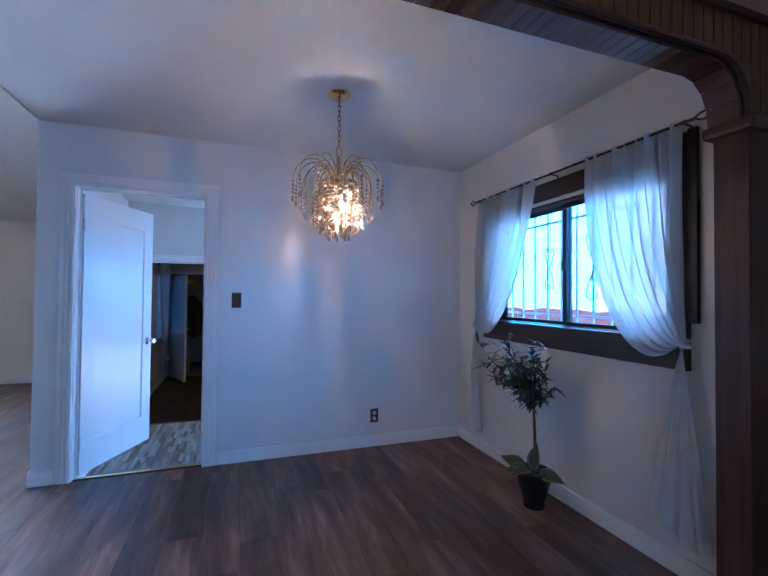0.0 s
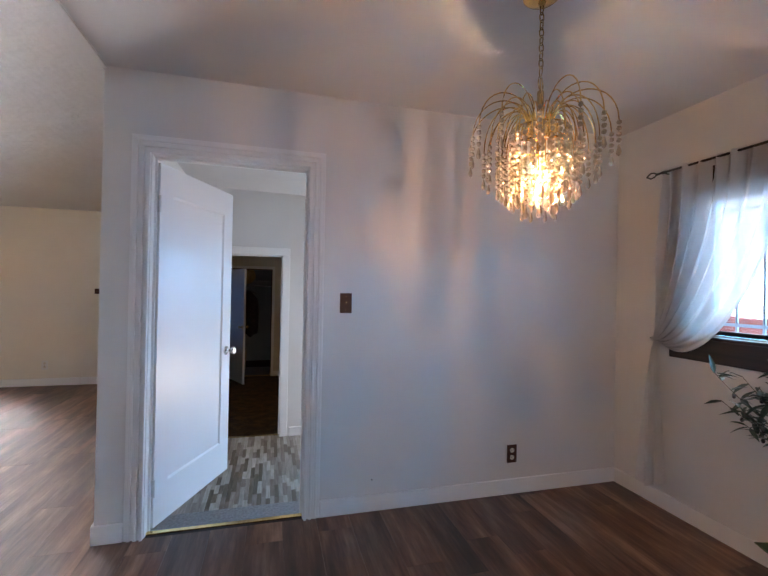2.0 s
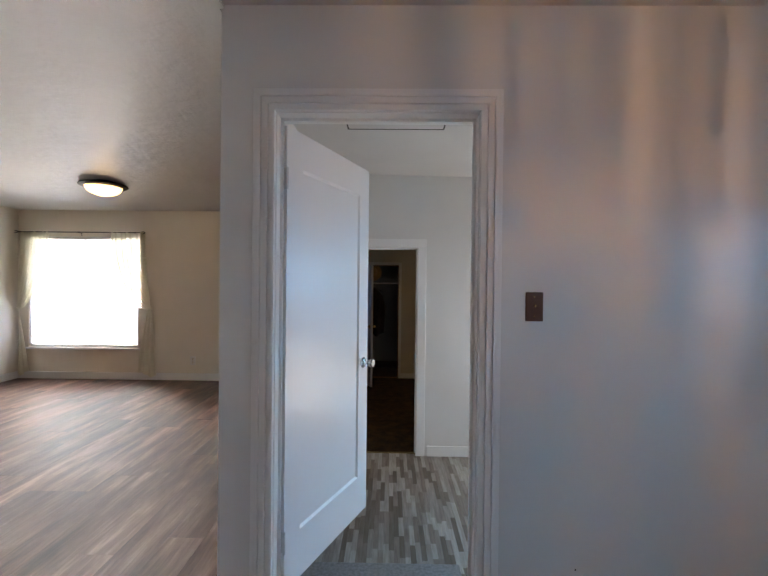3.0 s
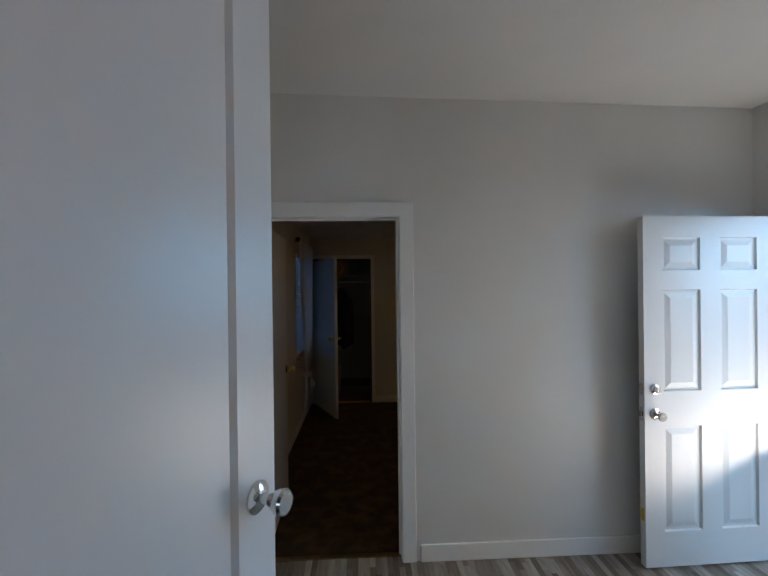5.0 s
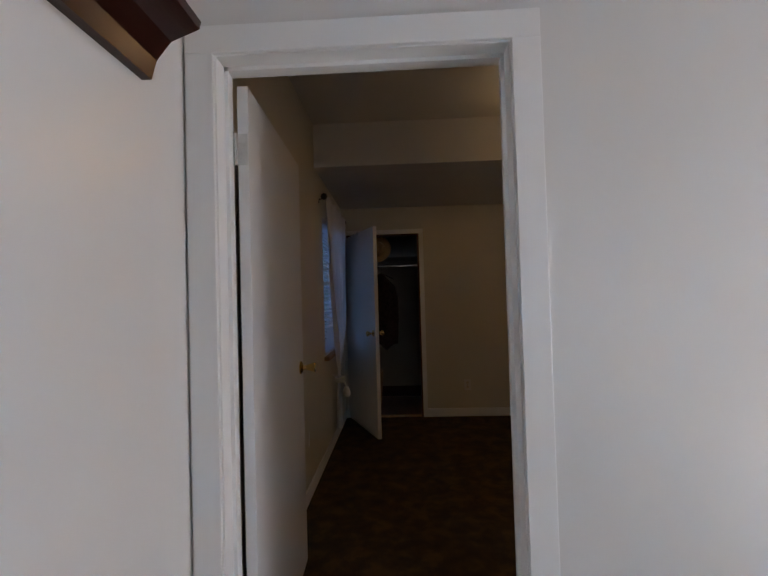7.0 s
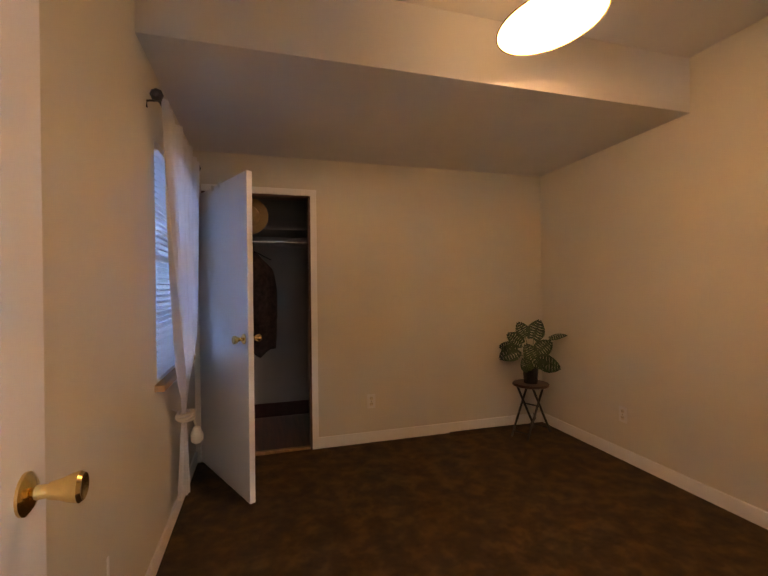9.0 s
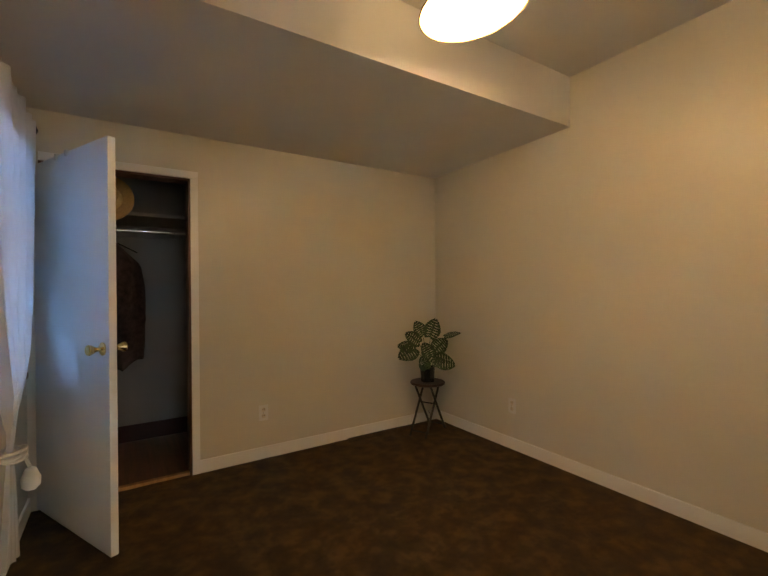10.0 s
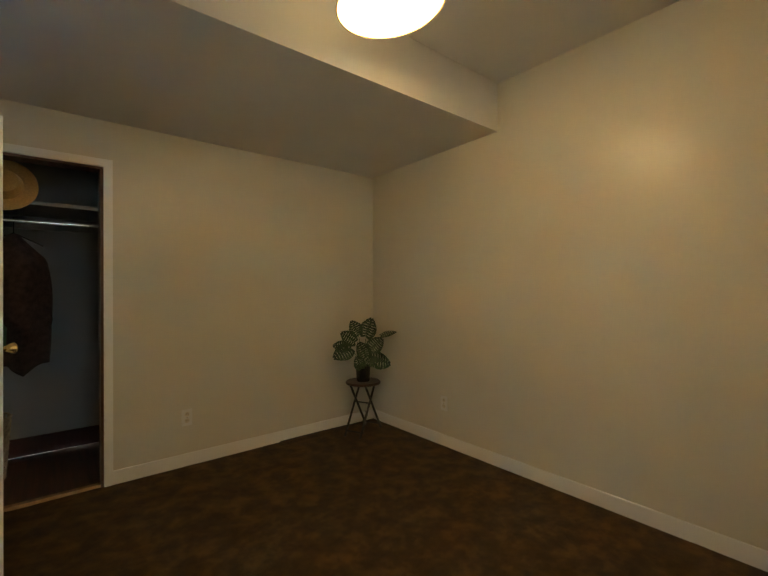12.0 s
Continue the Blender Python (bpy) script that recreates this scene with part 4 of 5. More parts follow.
rod("curtain_rod", "dark curtain rod with round knob finials", on_bed, 4.51, 5.69, 1.85, 0.008, 0.055, (4.56, 5.65), "knob")
drape("curtain", "white sheer curtain knotted above the carpet", on_bed, 4.56, 5.65, 1.86, (5.03, 0.27), -0.12, (4.90, 5.16, -0.19), SHEER, 10, 0.022, 0.062, hang=0.84)
bm = bmesh.new()
for k in range(3):
    tube(bm, [on_bed(5.03 + 0.045 * math.cos(a), 0.07 + 0.045 * math.sin(a), 0.27 - 0.012 * k + 0.01 * math.sin(a + k)) for a in [2 * math.pi * i / 16 for i in range(16)]], 0.008, 6, closed=True)
lathe(bm, [(0, 0.10), (0.02, 0.09), (0.036, 0.05), (0.034, 0.015), (0.02, 0.0), (0, 0.0)], 12, Matrix.Translation(on_bed(5.06, 0.125, 0.085)))
tube(bm, [on_bed(5.04, 0.10, 0.265), on_bed(5.06, 0.125, 0.175)], 0.007, 6)
tagged(part("curtain_tassel", bm, CREAMSHEER, smooth=True), "cream rope tie with a tassel on the curtain", "tassel")

# ---- living room ----
lw = thing("window_2", "large bright living room window with white frame", "window", kind="structure")
for q in ((LWX0, 4.05, LWZ0, LWX1, 4.10, LWZ0 + 0.04), (LWX0, 4.05, LWZ1 - 0.04, LWX1, 4.10, LWZ1), (LWX0, 4.05, LWZ0 + 0.04, LWX0 + 0.04, 4.10, LWZ1 - 0.04), (LWX1 - 0.04, 4.05, LWZ0 + 0.04, LWX1, 4.10, LWZ1 - 0.04), (-4.635, 4.055, LWZ0 + 0.04, -4.605, 4.095, LWZ1 - 0.04)):
    wbox("frame_bar", q, TRIM, lw, 0.003)
wbox("window_sill", (LWX0 - 0.03, 3.985, LWZ0 - 0.025, LWX1 + 0.03, 4.05, LWZ0 - 0.001), TRIM, lw)
bm = bmesh.new()
box(bm, LWX0 + 0.04, 4.074, LWZ0 + 0.04, LWX1 - 0.04, 4.078, LWZ1 - 0.04)
pane = part("pane", bm, GLASS, lw)
pane.visible_shadow = False
vb = thing("vertical_blind", "closed white vertical blind glowing with daylight", "blind")
bm = bmesh.new()
box(bm, LWX0 + 0.01, 4.022, 1.955, LWX1 - 0.01, 4.045, 1.985)
part("headrail", bm, WHITEP, vb)
n = 19
for i in range(n):
    x = LWX0 + 0.05 + (LWX1 - LWX0 - 0.09) * i / n
    bm = bmesh.new()
    m = pose(x, 4.034, 0, 0, 0, 12 if i < n - 1 else 68)
    box(bm, -0.042, -0.0006, LWZ0 + 0.05, 0.042, 0.0006, 1.955, m=m)
    part("vane", bm, BLINDM, vb)

cl = thing("ceiling_lamp", "flush ceiling lamp with dark rim and marbled amber glass bowl", "ceiling lamp", tuple(LAMP))
bm = bmesh.new()
lathe(bm, [(0, 0.03), (0.10, 0.03), (0.10, -0.02), (0.215, -0.03), (0.225, -0.045), (0.205, -0.058), (0.17, -0.060), (0.0, -0.05)], 32)
part("rim", bm, BLACK, cl, "dark bronze rim", smooth=True)
bm = bmesh.new()
lathe(bm, [(0.168, -0.061), (0.155, -0.095), (0.115, -0.125), (0.06, -0.142), (0.0, -0.148)], 32)
part("bowl", bm, SHADEL, cl, "lit marbled glass bowl", smooth=True)


# ---- plates and outlets ----


def plate(name, label, m, mat, kind):
    """Wall plate in its own space: x across, z up, facing -y."""
    root = thing(name, label, "light switch" if kind == "switch" else "power outlet")
    root.matrix_world = m
    bm = bmesh.new()
    box(bm, -0.036, -0.007, -0.06, 0.036, -0.0004, 0.06, bevel=0.003)
    part("plate", bm, mat, root)
    if kind == "switch":
        bm = bmesh.new()
        box(bm, -0.006, -0.009, -0.013, 0.006, -0.0072, 0.013)
        part("collar", bm, mat, root)
        bm = bmesh.new()
        box(bm, -0.004, -0.019, 0.0, 0.004, -0.009, 0.009, bevel=0.001)
        part("toggle", bm, OLDBRASS if mat is BROWNP else IVORY, root)
    else:
        for dz in (-0.024, 0.024):
            bm = bmesh.new()
            lathe(bm, [(0, 0), (0.016, 0), (0.0155, 0.002), (0, 0.002)], 18, pose(0, -0.0071, dz, 90, 0, 0))
            soc = part("socket", bm, IVORY, root, smooth=True)
            for dx in (-0.006, 0.006):
                bm = bmesh.new()
                box(bm, dx - 0.0012, -0.0096, dz - 0.001, dx + 0.0012, -0.0092, dz + 0.008)
                part("slot", bm, DARKSLOT, soc)
    for dz in ((-0.04, 0.04) if kind == "switch" else (0.0,)):
        bm = bmesh.new()
        lathe(bm, [(0, 0), (0.003, 0), (0.0025, 0.0012), (0, 0.0014)], 10, pose(0, -0.0071, dz, 90, 0, 0))
        part("screw", bm, OLDBRASS, root, smooth=True)
    return root


plate("light_switch", "dark brown wall switch plate with a small toggle", pose(0.264, 0, 1.273), BROWNP, "switch")
plate("power_outlet", "brown outlet plate with two ivory sockets", pose(1.42, 0, 0.267), BROWNP, "outlet")
plate("light_switch", "brown wall switch plate on the living room wall", pose(-2.45, 4.02, 1.27, 0, 90, 0), BROWNP, "switch")
plate("power_outlet", "white outlet low on the living room wall", pose(-3.07, 4.02, 0.275), WHITEP, "outlet")
plate("power_outlet", "white outlet low on the bedroom end wall", pose(0.335, 5.86, 0.005), WHITEP, "outlet")
plate("power_outlet", "white outlet low on the long bedroom wall", pose(2.05, 4.92, 0.0, 0, 0, -90), WHITEP, "outlet")

# ---- chandelier ----
ch = thing("chandelier", "brass waterfall chandelier with glowing crystal bead strands", "chandelier", tuple(CHAND))
bm = bmesh.new()
lathe(bm, [(0, 0.0), (0.068, 0.0), (0.070, -0.006), (0.058, -0.016), (0.03, -0.022), (0.014, -0.026), (0.010, -0.045), (0, -0.045)], 32)
part("ceiling_rose", bm, BRASS, ch, "polished brass ceiling rose", smooth=True)
chain = []
for i in range(9):
    z = -0.055 - 0.030 * i
    bm = bmesh.new()
    pts = []
    for k in range(14):
        a = 2 * math.pi * k / 14
        p = (0.009 * math.cos(a), 0.0, z + 0.020 * math.sin(a))
        pts.append(p if i % 2 else (p[1], p[0], p[2]))
    tube(bm, pts, 0.0026, 6, closed=True)
    part("chain_link", bm, OLDBRASS, ch, smooth=True)
bm = bmesh.new()
tube(bm, [(0.026 * math.cos(a) * 0.8, 0.026 * math.cos(a) * 0.6, -0.345 + 0.028 * math.sin(a)) for a in [2 * math.pi * k / 20 for k in range(20)]], 0.0032, 6, closed=True)
part("ring", bm, OLDBRASS, ch, smooth=True)
bm = bmesh.new()
lathe(bm, [(0, -0.372), (0.012, -0.374), (0.013, -0.38), (0.013, -0.52), (0.02, -0.525), (0, -0.53)], 16)
part("stem", bm, OLDBRASS, ch, smooth=True)
bm = bmesh.new()
for z, r in ((-0.525, 0.105), (-0.585, 0.105), (-0.50, 0.05)):
    tube(bm, [(r * math.cos(a), r * math.sin(a), z) for a in [2 * math.pi * k / 32 for k in range(32)]], 0.004, 6, closed=True)
for k in range(6):
    a = 2 * math.pi * k / 6
    tube(bm, [(0.012 * math.cos(a), 0.012 * math.sin(a), -0.505), (0.105 * math.cos(a), 0.105 * math.sin(a), -0.525), (0.105 * math.cos(a), 0.105 * math.sin(a), -0.585)], 0.003, 5)
part("frame", bm, BRASS, ch, smooth=True)
bm = bmesh.new()
lathe(bm, [(0, -0.515), (0.05, -0.516), (0.070, -0.520), (0.073, -0.525), (0.070, -0.526), (0.05, -0.521), (0, -0.52)], 40)
part("cap_plate", bm, BRASS, ch, "brass plate over the bead strands", smooth=True)
for k, at in enumerate((Vector((0.018, 0.016, -0.645)), Vector((-0.004, 0.0, -0.775)))):
    bm = bmesh.new()
    lathe(bm, [(0, 0.055), (0.008, 0.05), (0.010, 0.03), (0.014, 0.0), (0.012, -0.022), (0.005, -0.045), (0, -0.05)], 14, Matrix.Translation(at))
    part("bulb", bm, BULB, ch, "lit flame-shaped bulb", smooth=True)
    bm = bmesh.new()
    tube(bm, [at + Vector((0, 0, 0.055)), (at.x * 0.6, at.y * 0.6, -0.53)], 0.006 if k == 0 else 0.003, 8)
    part("bulb_holder", bm, OLDBRASS, ch)


BEADS = {}


def bead_mesh(kind, r, drop=0.0):
    """Faceted bead or long prism drop, shared by all of its size."""
    key = (kind, r, drop)
    if key not in BEADS:
        bm = bmesh.new()
        if kind == "bead":
            lathe(bm, [(0, r), (r * 0.75, r * 0.6), (r, 0), (r * 0.75, -r * 0.6), (0, -r)], 6)
        else:
            lathe(bm, [(0, r), (r * 0.35, r * 0.5), (r * 1.0, -drop * 0.6), (r * 0.7, -drop * 0.85), (0, -drop)], 6)
        BEADS[key] = mesh_of("crystal_" + kind, bm, CRYSTAL)
    return BEADS[key]


def strand(x, y, z, beads, r, drop, into=None):
    """Beads on a wire ending in a drop: parts of their own, or added to one mesh."""
    zb = z - beads * r * 2.25
    if into is None:
        for i in range(beads):
            ob = new("crystal_bead", bead_mesh("bead", r))
            ob.parent, ob.location = ch, (x, y, z - i * r * 2.25)
        ob = new("crystal_drop", bead_mesh("drop", r, drop))
        ob.parent, ob.location = ch, (x, y, zb)
        return
    for i in range(beads):
        lathe(into, [(0, r), (r * 0.75, r * 0.6), (r, 0), (r * 0.75, -r * 0.6), (0, -r)], 6, Matrix.Translation((x, y, z - i * r * 2.25)))
    lathe(into, [(0, r), (r * 0.35, r * 0.5), (r * 1.0, -drop * 0.6), (r * 0.7, -drop * 0.85), (0, -drop)], 6, Matrix.Translation((x, y, zb)))


core_bm = bmesh.new()
rng = random.Random(5)
for k in range(21):
    a = 2 * math.pi * k / 21
    strand(0.108 * math.cos(a), 0.108 * math.sin(a), -0.535, 10 + (k % 2), 0.0105, 0.042, core_bm)
for k in range(14):
    a = 2 * math.pi * k / 14 + 0.1
    strand(0.062 * math.cos(a), 0.062 * math.sin(a), -0.705, 5 + (k % 2), 0.0095, 0.042, core_bm)


def spray(count, reach, rise, fall, beads, phase, r, into=None):
    for k in range(count):
        a = 2 * math.pi * k / count + phase
        rr = reach * rng.uniform(0.94, 1.05)
        pts = []
        for i in range(15):
            t = i / 14
            rad, z = bez((0.045, -0.505), (0.06, -0.505 + rise * 1.5), (rr * 0.98, -0.505 + rise * 1.35), (rr, -0.505 - fall), t)
            pts.append((rad * math.cos(a), rad * math.sin(a), z))
        bm = bmesh.new()
        tube(bm, pts, 0.0024, 6)
        part("arc_wire", bm, BRASS, ch, smooth=True)
        strand(pts[-1][0], pts[-1][1], pts[-1][2] - 0.008, beads, r, 0.036, into)


spray(14, 0.27, 0.098, 0.035, 4, 0.05, 0.0095)
spray(16, 0.205, 0.085, 0.09, 5, 0.2, 0.0095)
spray(16, 0.150, 0.060, 0.10, 7, 0.0, 0.0095, core_bm)
tagged(part("crystal_curtain", core_bm, CRYSTAL, ch, "glowing curtain of crystal beads"), kind="stuff")

# ---- olive tree ----


def leaf_blade(bm, base, along, up, length, width, curl=0.3, segs=4):
    along, up = Vector(along).normalized(), Vector(up)
    side = along.cross(up).normalized()
    up = side.cross(along).normalized()
    prev = None
    for i in range(segs + 1):
        t = i / segs
        w = width * math.sin(math.pi * (0.06 + 0.94 * t) ** 0.85) * 0.5 if i < segs else 0.0008
        c = Vector(base) + along * length * t - up * curl * length * t * t
        row = [bm.verts.new(c - side * w + up * w * 0.35), bm.verts.new(c), bm.verts.new(c + side * w + up * w * 0.35)]
        if prev:
            bm.faces.new((prev[0], prev[1], row[1], row[0]))
            bm.faces.new((prev[1], prev[2], row[2], row[1]))
        prev = row


TREE = (2.05, -1.31, 0.0)
tr = thing("potted_olive_tree", "small artificial olive tree in a black pot on the floor", "potted plant", TREE)
bm = bmesh.new()
lathe(bm, [(0, 0.0), (0.062, 0.0), (0.066, 0.012), (0.060, 0.03), (0.082, 0.09), (0.100, 0.16), (0.106, 0.21), (0.100, 0.232), (0.092, 0.235), (0.088, 0.22), (0, 0.215)], 28)
part("pot", bm, POT, tr, "glossy black tapered pot", smooth=True)
bm = bmesh.new()
lathe(bm, [(0, 0.224), (0.05, 0.222), (0.0875, 0.218)], 16)
part("soil", bm, SOIL, tr)
bm = bmesh.new()
fork = Vector((-0.01, -0.01, 0.60))
tube(bm, [(0.015, 0.0, 0.215), (0.012, 0.004, 0.35), (0.0, -0.006, 0.48), tuple(fork)], [0.011, 0.010, 0.009, 0.008], 8)
part("trunk", bm, BARK, tr, smooth=True)
rng = random.Random(11)
bml, bmb = bmesh.new(), bmesh.new()
tips = [(-0.16, 0.33, 0.42), (-0.06, 0.10, 0.50), (-0.05, -0.22, 0.46), (0.0, 0.24, 0.30), (-0.05, 0.40, 0.22), (0.03, -0.20, 0.32), (-0.16, -0.08, 0.34), (0.06, 0.04, 0.40), (-0.10, 0.20, 0.16), (0.05, -0.26, 0.20), (-0.20, 0.10, 0.24), (0.08, 0.16, 0.20), (-0.12, -0.20, 0.18), (0.02, -0.10, 0.42), (-0.05, 0.28, 0.36), (-0.02, 0.0, 0.30), (-0.10, 0.05, 0.40), (0.02, 0.12, 0.34), (-0.08, -0.14, 0.28)]
for tx, ty, tz in tips:
    tip = Vector((tx * 1.3 - 0.02, ty * 0.75 + 0.06, tz * 1.0))
    start = fork + Vector((0, 0, rng.uniform(-0.03, 0.04)))
    mid = start + tip * 0.5 + Vector((rng.uniform(-0.02, 0.02), rng.uniform(-0.02, 0.02), -0.03))
    pts = [bez(start, start + Vector((0, 0, 0.08)), mid, start + tip, i / 8) for i in range(9)]
    tube(bmb, pts, [0.0045 - 0.0004 * i for i in range(9)], 5)
    for i in range(34):
        t = rng.uniform(0.3, 1.0)
        p = Vector(bez(start, start + Vector((0, 0, 0.08)), mid, start + tip, t))
        d = Vector((rng.uniform(-1, 1), rng.uniform(-1, 1), rng.uniform(-0.35, 0.9)))
        leaf_blade(bml, p, d, Vector((0, 0, 1)) + Vector((rng.uniform(-0.5, 0.5), rng.uniform(-0.5, 0.5), 0)), rng.uniform(0.050, 0.088), rng.uniform(0.017, 0.025), rng.uniform(0.0, 0.5))
    if rng.random() < 0.7:
        p = Vector(bez(start, start + Vector((0, 0, 0.08)), mid, start + tip, 0.85)) + Vector((0.01, 0.0, -0.02))
        bmf = bmesh.new()
        lathe(bmf, [(0, 0.012), (0.006, 0.007), (0.008, 0), (0.006, -0.008), (0, -0.012)], 8, Matrix.Translation(p))
        part("olive", bmf, OLIVEFRUIT, tr, "dark olive fruit", smooth=True)
part("twig_frame", bmb, BARK, tr, smooth=True)
part("crown", bml, OLIVE, tr)
for ax, ay, az, ln in ((-0.6, 0.75, 0.35, 0.17), (0.0, -0.02, 1.0, 0.16), (-0.75, -0.15, 0.18, 0.15), (0.1, -0.9, 0.10, 0.17), (-0.75, 0.45, -0.05, 0.13)):
    for nm, wid, lift, mt in (("broad_leaf_edge", 0.088, 0.0, PALEEDGE), ("broad_leaf", 0.066, 0.003, BROADL)):
        bm = bmesh.new()
        b0 = Vector((ax * 0.05, ay * 0.05, 0.225 + lift))
        leaf_blade(bm, b0, (ax, ay, az), (-0.8, -0.3, 1.0), ln, wid, 0.22, 8)
        part(nm, bm, mt, tr, smooth=True)

# ---- back room ----
rack = thing("coat_rack", "mahogany wall shelf rack with small brass hooks", "coat rack")
bm = bmesh.new()
RY0, RY1 = 0.95, 2.14
prof = [(-0.9995, 1.555), (-0.975, 1.555), (-0.962, 1.60), (-0.925, 1.645), (-0.855, 1.672), (-0.850, 1.69), (-0.858, 1.698), (-0.9995, 1.698)]
ends = []
for y in (RY0, RY1):
    ends.append([bm.verts.new((x, y, z)) for x, z in prof])
bm.faces.new(ends[0])
bm.faces.new(ends[1][::-1])
for i in range(len(prof)):
    bm.faces.new((ends[0][i], ends[0][(i + 1) % len(prof)], ends[1][(i + 1) % len(prof)], ends[1][i]))
part("board", bm, RACKW, rack)
for y in (1.13, 1.31, 1.50, 1.66, 1.85):
    bm = bmesh.new()
    c = (-0.969, y, 1.585)
    lathe(bm, [(0, 0), (0.011, 0), (0.010, 0.003), (0, 0.004)], 14, Matrix.Translation((-0.972, y, 1.592)) @ pose(0, 0, 0, 0, 72, 0))
    tube(bm, [(-0.970, y, 1.592), (-0.955, y, 1.583), (-0.938, y, 1.582), (-0.925, y, 1.592), (-0.922, y, 1.604)], [0.004, 0.004, 0.0038, 0.0035, 0.0045], 8)
    part("hook", bm, BRASS, rack, "small brass hook", smooth=True)
bm = bmesh.new()
zc = 2.425
hx0, hx1, hy0, hy1 = -0.62, 0.02, 0.50, 1.11
hz = 2.436
box(bm, hx0, hy0, hz - 0.014, hx1, hy1, hz + 0.004)
hatch = tagged(part("attic_hatch", bm, CEIL), "white attic hatch panel in the ceiling", "hatch", kind="structure")
for q in ((hx0 - 0.009, hy0, hx0, hy1), (hx1, hy0, hx1 + 0.009, hy1), (hx0 - 0.009, hy1, hx1 + 0.009, hy1 + 0.009)):
    bm = bmesh.new()
    box(bm, q[0], q[1], hz - 0.016, q[2], q[3], hz + 0.004)
    part("gap", bm, DARKSLOT, hatch)

# ---- bedroom ----
bw = thing("window_3", "bedroom window with a pale wooden sill", "window", kind="structure")
wbox("window_sill", (-1.065, BWY0 - 0.05, BWZ0 - 0.035, -1.0, BWY1 + 0.05, BWZ0 - 0.002), PALEW, bw, 0.006, "unpainted pale wooden sill")
for q in ((-1.155, BWY0, BWZ0, -1.115, BWY1, BWZ0 + 0.04), (-1.155, BWY0, BWZ1 - 0.04, -1.115, BWY1, BWZ1), (-1.155, BWY0, BWZ0 + 0.04, -1.115, BWY0 + 0.04, BWZ1 - 0.04), (-1.155, BWY1 - 0.04, BWZ0 + 0.04, -1.115, BWY1, BWZ1 - 0.04), (-1.155, BWY0 + 0.04, 1.14, -1.115, BWY1 - 0.04, 1.18)):
    wbox("frame_bar", q, TRIM, bw, 0.003)
bm = bmesh.new()
box(bm, -1.137, BWY0 + 0.04, BWZ0 + 0.04, -1.133, BWY1 - 0.04, BWZ1 - 0.04)
pane = part("pane", bm, GLASS, bw)
pane.visible_shadow = False
bl = thing("slat_blind", "white horizontal slat blind half tilted in the window", "blind")
wbox("headrail", (-1.075, BWY0 + 0.008, 1.665, -1.03, BWY1 - 0.008, 1.70), SLATM, bl, 0.003)
slat_bm = bmesh.new()
box(slat_bm, -0.022, 0, -0.0007, 0.022, BWY1 - BWY0 - 0.03, 0.0007)
for v in slat_bm.verts:
    v.co.z += 0.004 * (1 - (v.co.x / 0.022) ** 2)
slat_me = mesh_of("slat", slat_bm, SLATM)
for i in range(37):
    s = new("slat", slat_me)
    s.parent = bl
    s.matrix_basis = pose(-1.051, BWY0 + 0.015, 0.555 + i * 0.030, 0, 12, 0)
wbox("bottom_rail", (-1.063, BWY0 + 0.015, 0.525, -1.037, BWY1 - 0.015, 0.542), SLATM, bl, 0.003)

pd = thing("pendant_lamp", "tilted pendant lamp with wide white glass shade, switched on", "pendant lamp", tuple(PEND))
TILT = Matrix.Translation((0.0, 0, -0.18)) @ pose(0, 0, 0, -4, -7, 0)
bm = bmesh.new()
lathe(bm, [(0, 0), (0.055, 0.0), (0.05, -0.02), (0.012, -0.03), (0, -0.03)], 20)
part("ceiling_rose", bm, OLDBRASS, pd, smooth=True)
for i in range(7):
    bm = bmesh.new()
    z = -0.035 - 0.022 * i
    tube(bm, [((0.006 * math.cos(a), 0, z + 0.014 * math.sin(a)) if i % 2 else (0, 0.006 * math.cos(a), z + 0.014 * math.sin(a))) for a in [2 * math.pi * k / 12 for k in range(12)]], 0.002, 6, closed=True)
    part("chain_link", bm, OLDBRASS, pd, smooth=True)
bm = bmesh.new()
lathe(bm, [(0.012, 0.0), (0.045, -0.012), (0.062, -0.035), (0.066, -0.068)], 24, TILT)
part("cap", bm, MILKDIM, pd, "amber glass cap", smooth=True)
bm = bmesh.new()
lathe(bm, [(0.066, -0.066), (0.070, -0.072), (0.068, -0.080)], 24, TILT)
part("band", bm, OLDBRASS, pd, smooth=True)
bm = bmesh.new()
lathe(bm, [(0.066, -0.080), (0.085, -0.10), (0.088, -0.125)], 24, TILT)
part("collar", bm, MILKDIM, pd, smooth=True)
bm = bmesh.new()
lathe(bm, [(0.088, -0.122), (0.13, -0.128), (0.18, -0.150), (0.215, -0.172), (0.217, -0.175), (0.18, -0.157), (0.12, -0.138), (0.0, -0.135)], 40, TILT)
part("shade", bm, MILK, pd, "lit white glass dish shade", smooth=True)
bm = bmesh.new()
tube(bm, [TILT @ Vector((0.217 * math.cos(a), 0.217 * math.sin(a), -0.174)) for a in [2 * math.pi * k / 48 for k in range(48)]], 0.003, 6, closed=True)
part("shade_rim", bm, OLDBRASS, pd, smooth=True)
bm = bmesh.new()
lathe(bm, [(0, 0.04), (0.03, 0.03), (0.04, 0), (0.03, -0.03), (0, -0.04)], 16, Matrix.Translation((0.035, -0.02, -0.335)))

part("bulb", bm, BULB, pd, smooth=True)

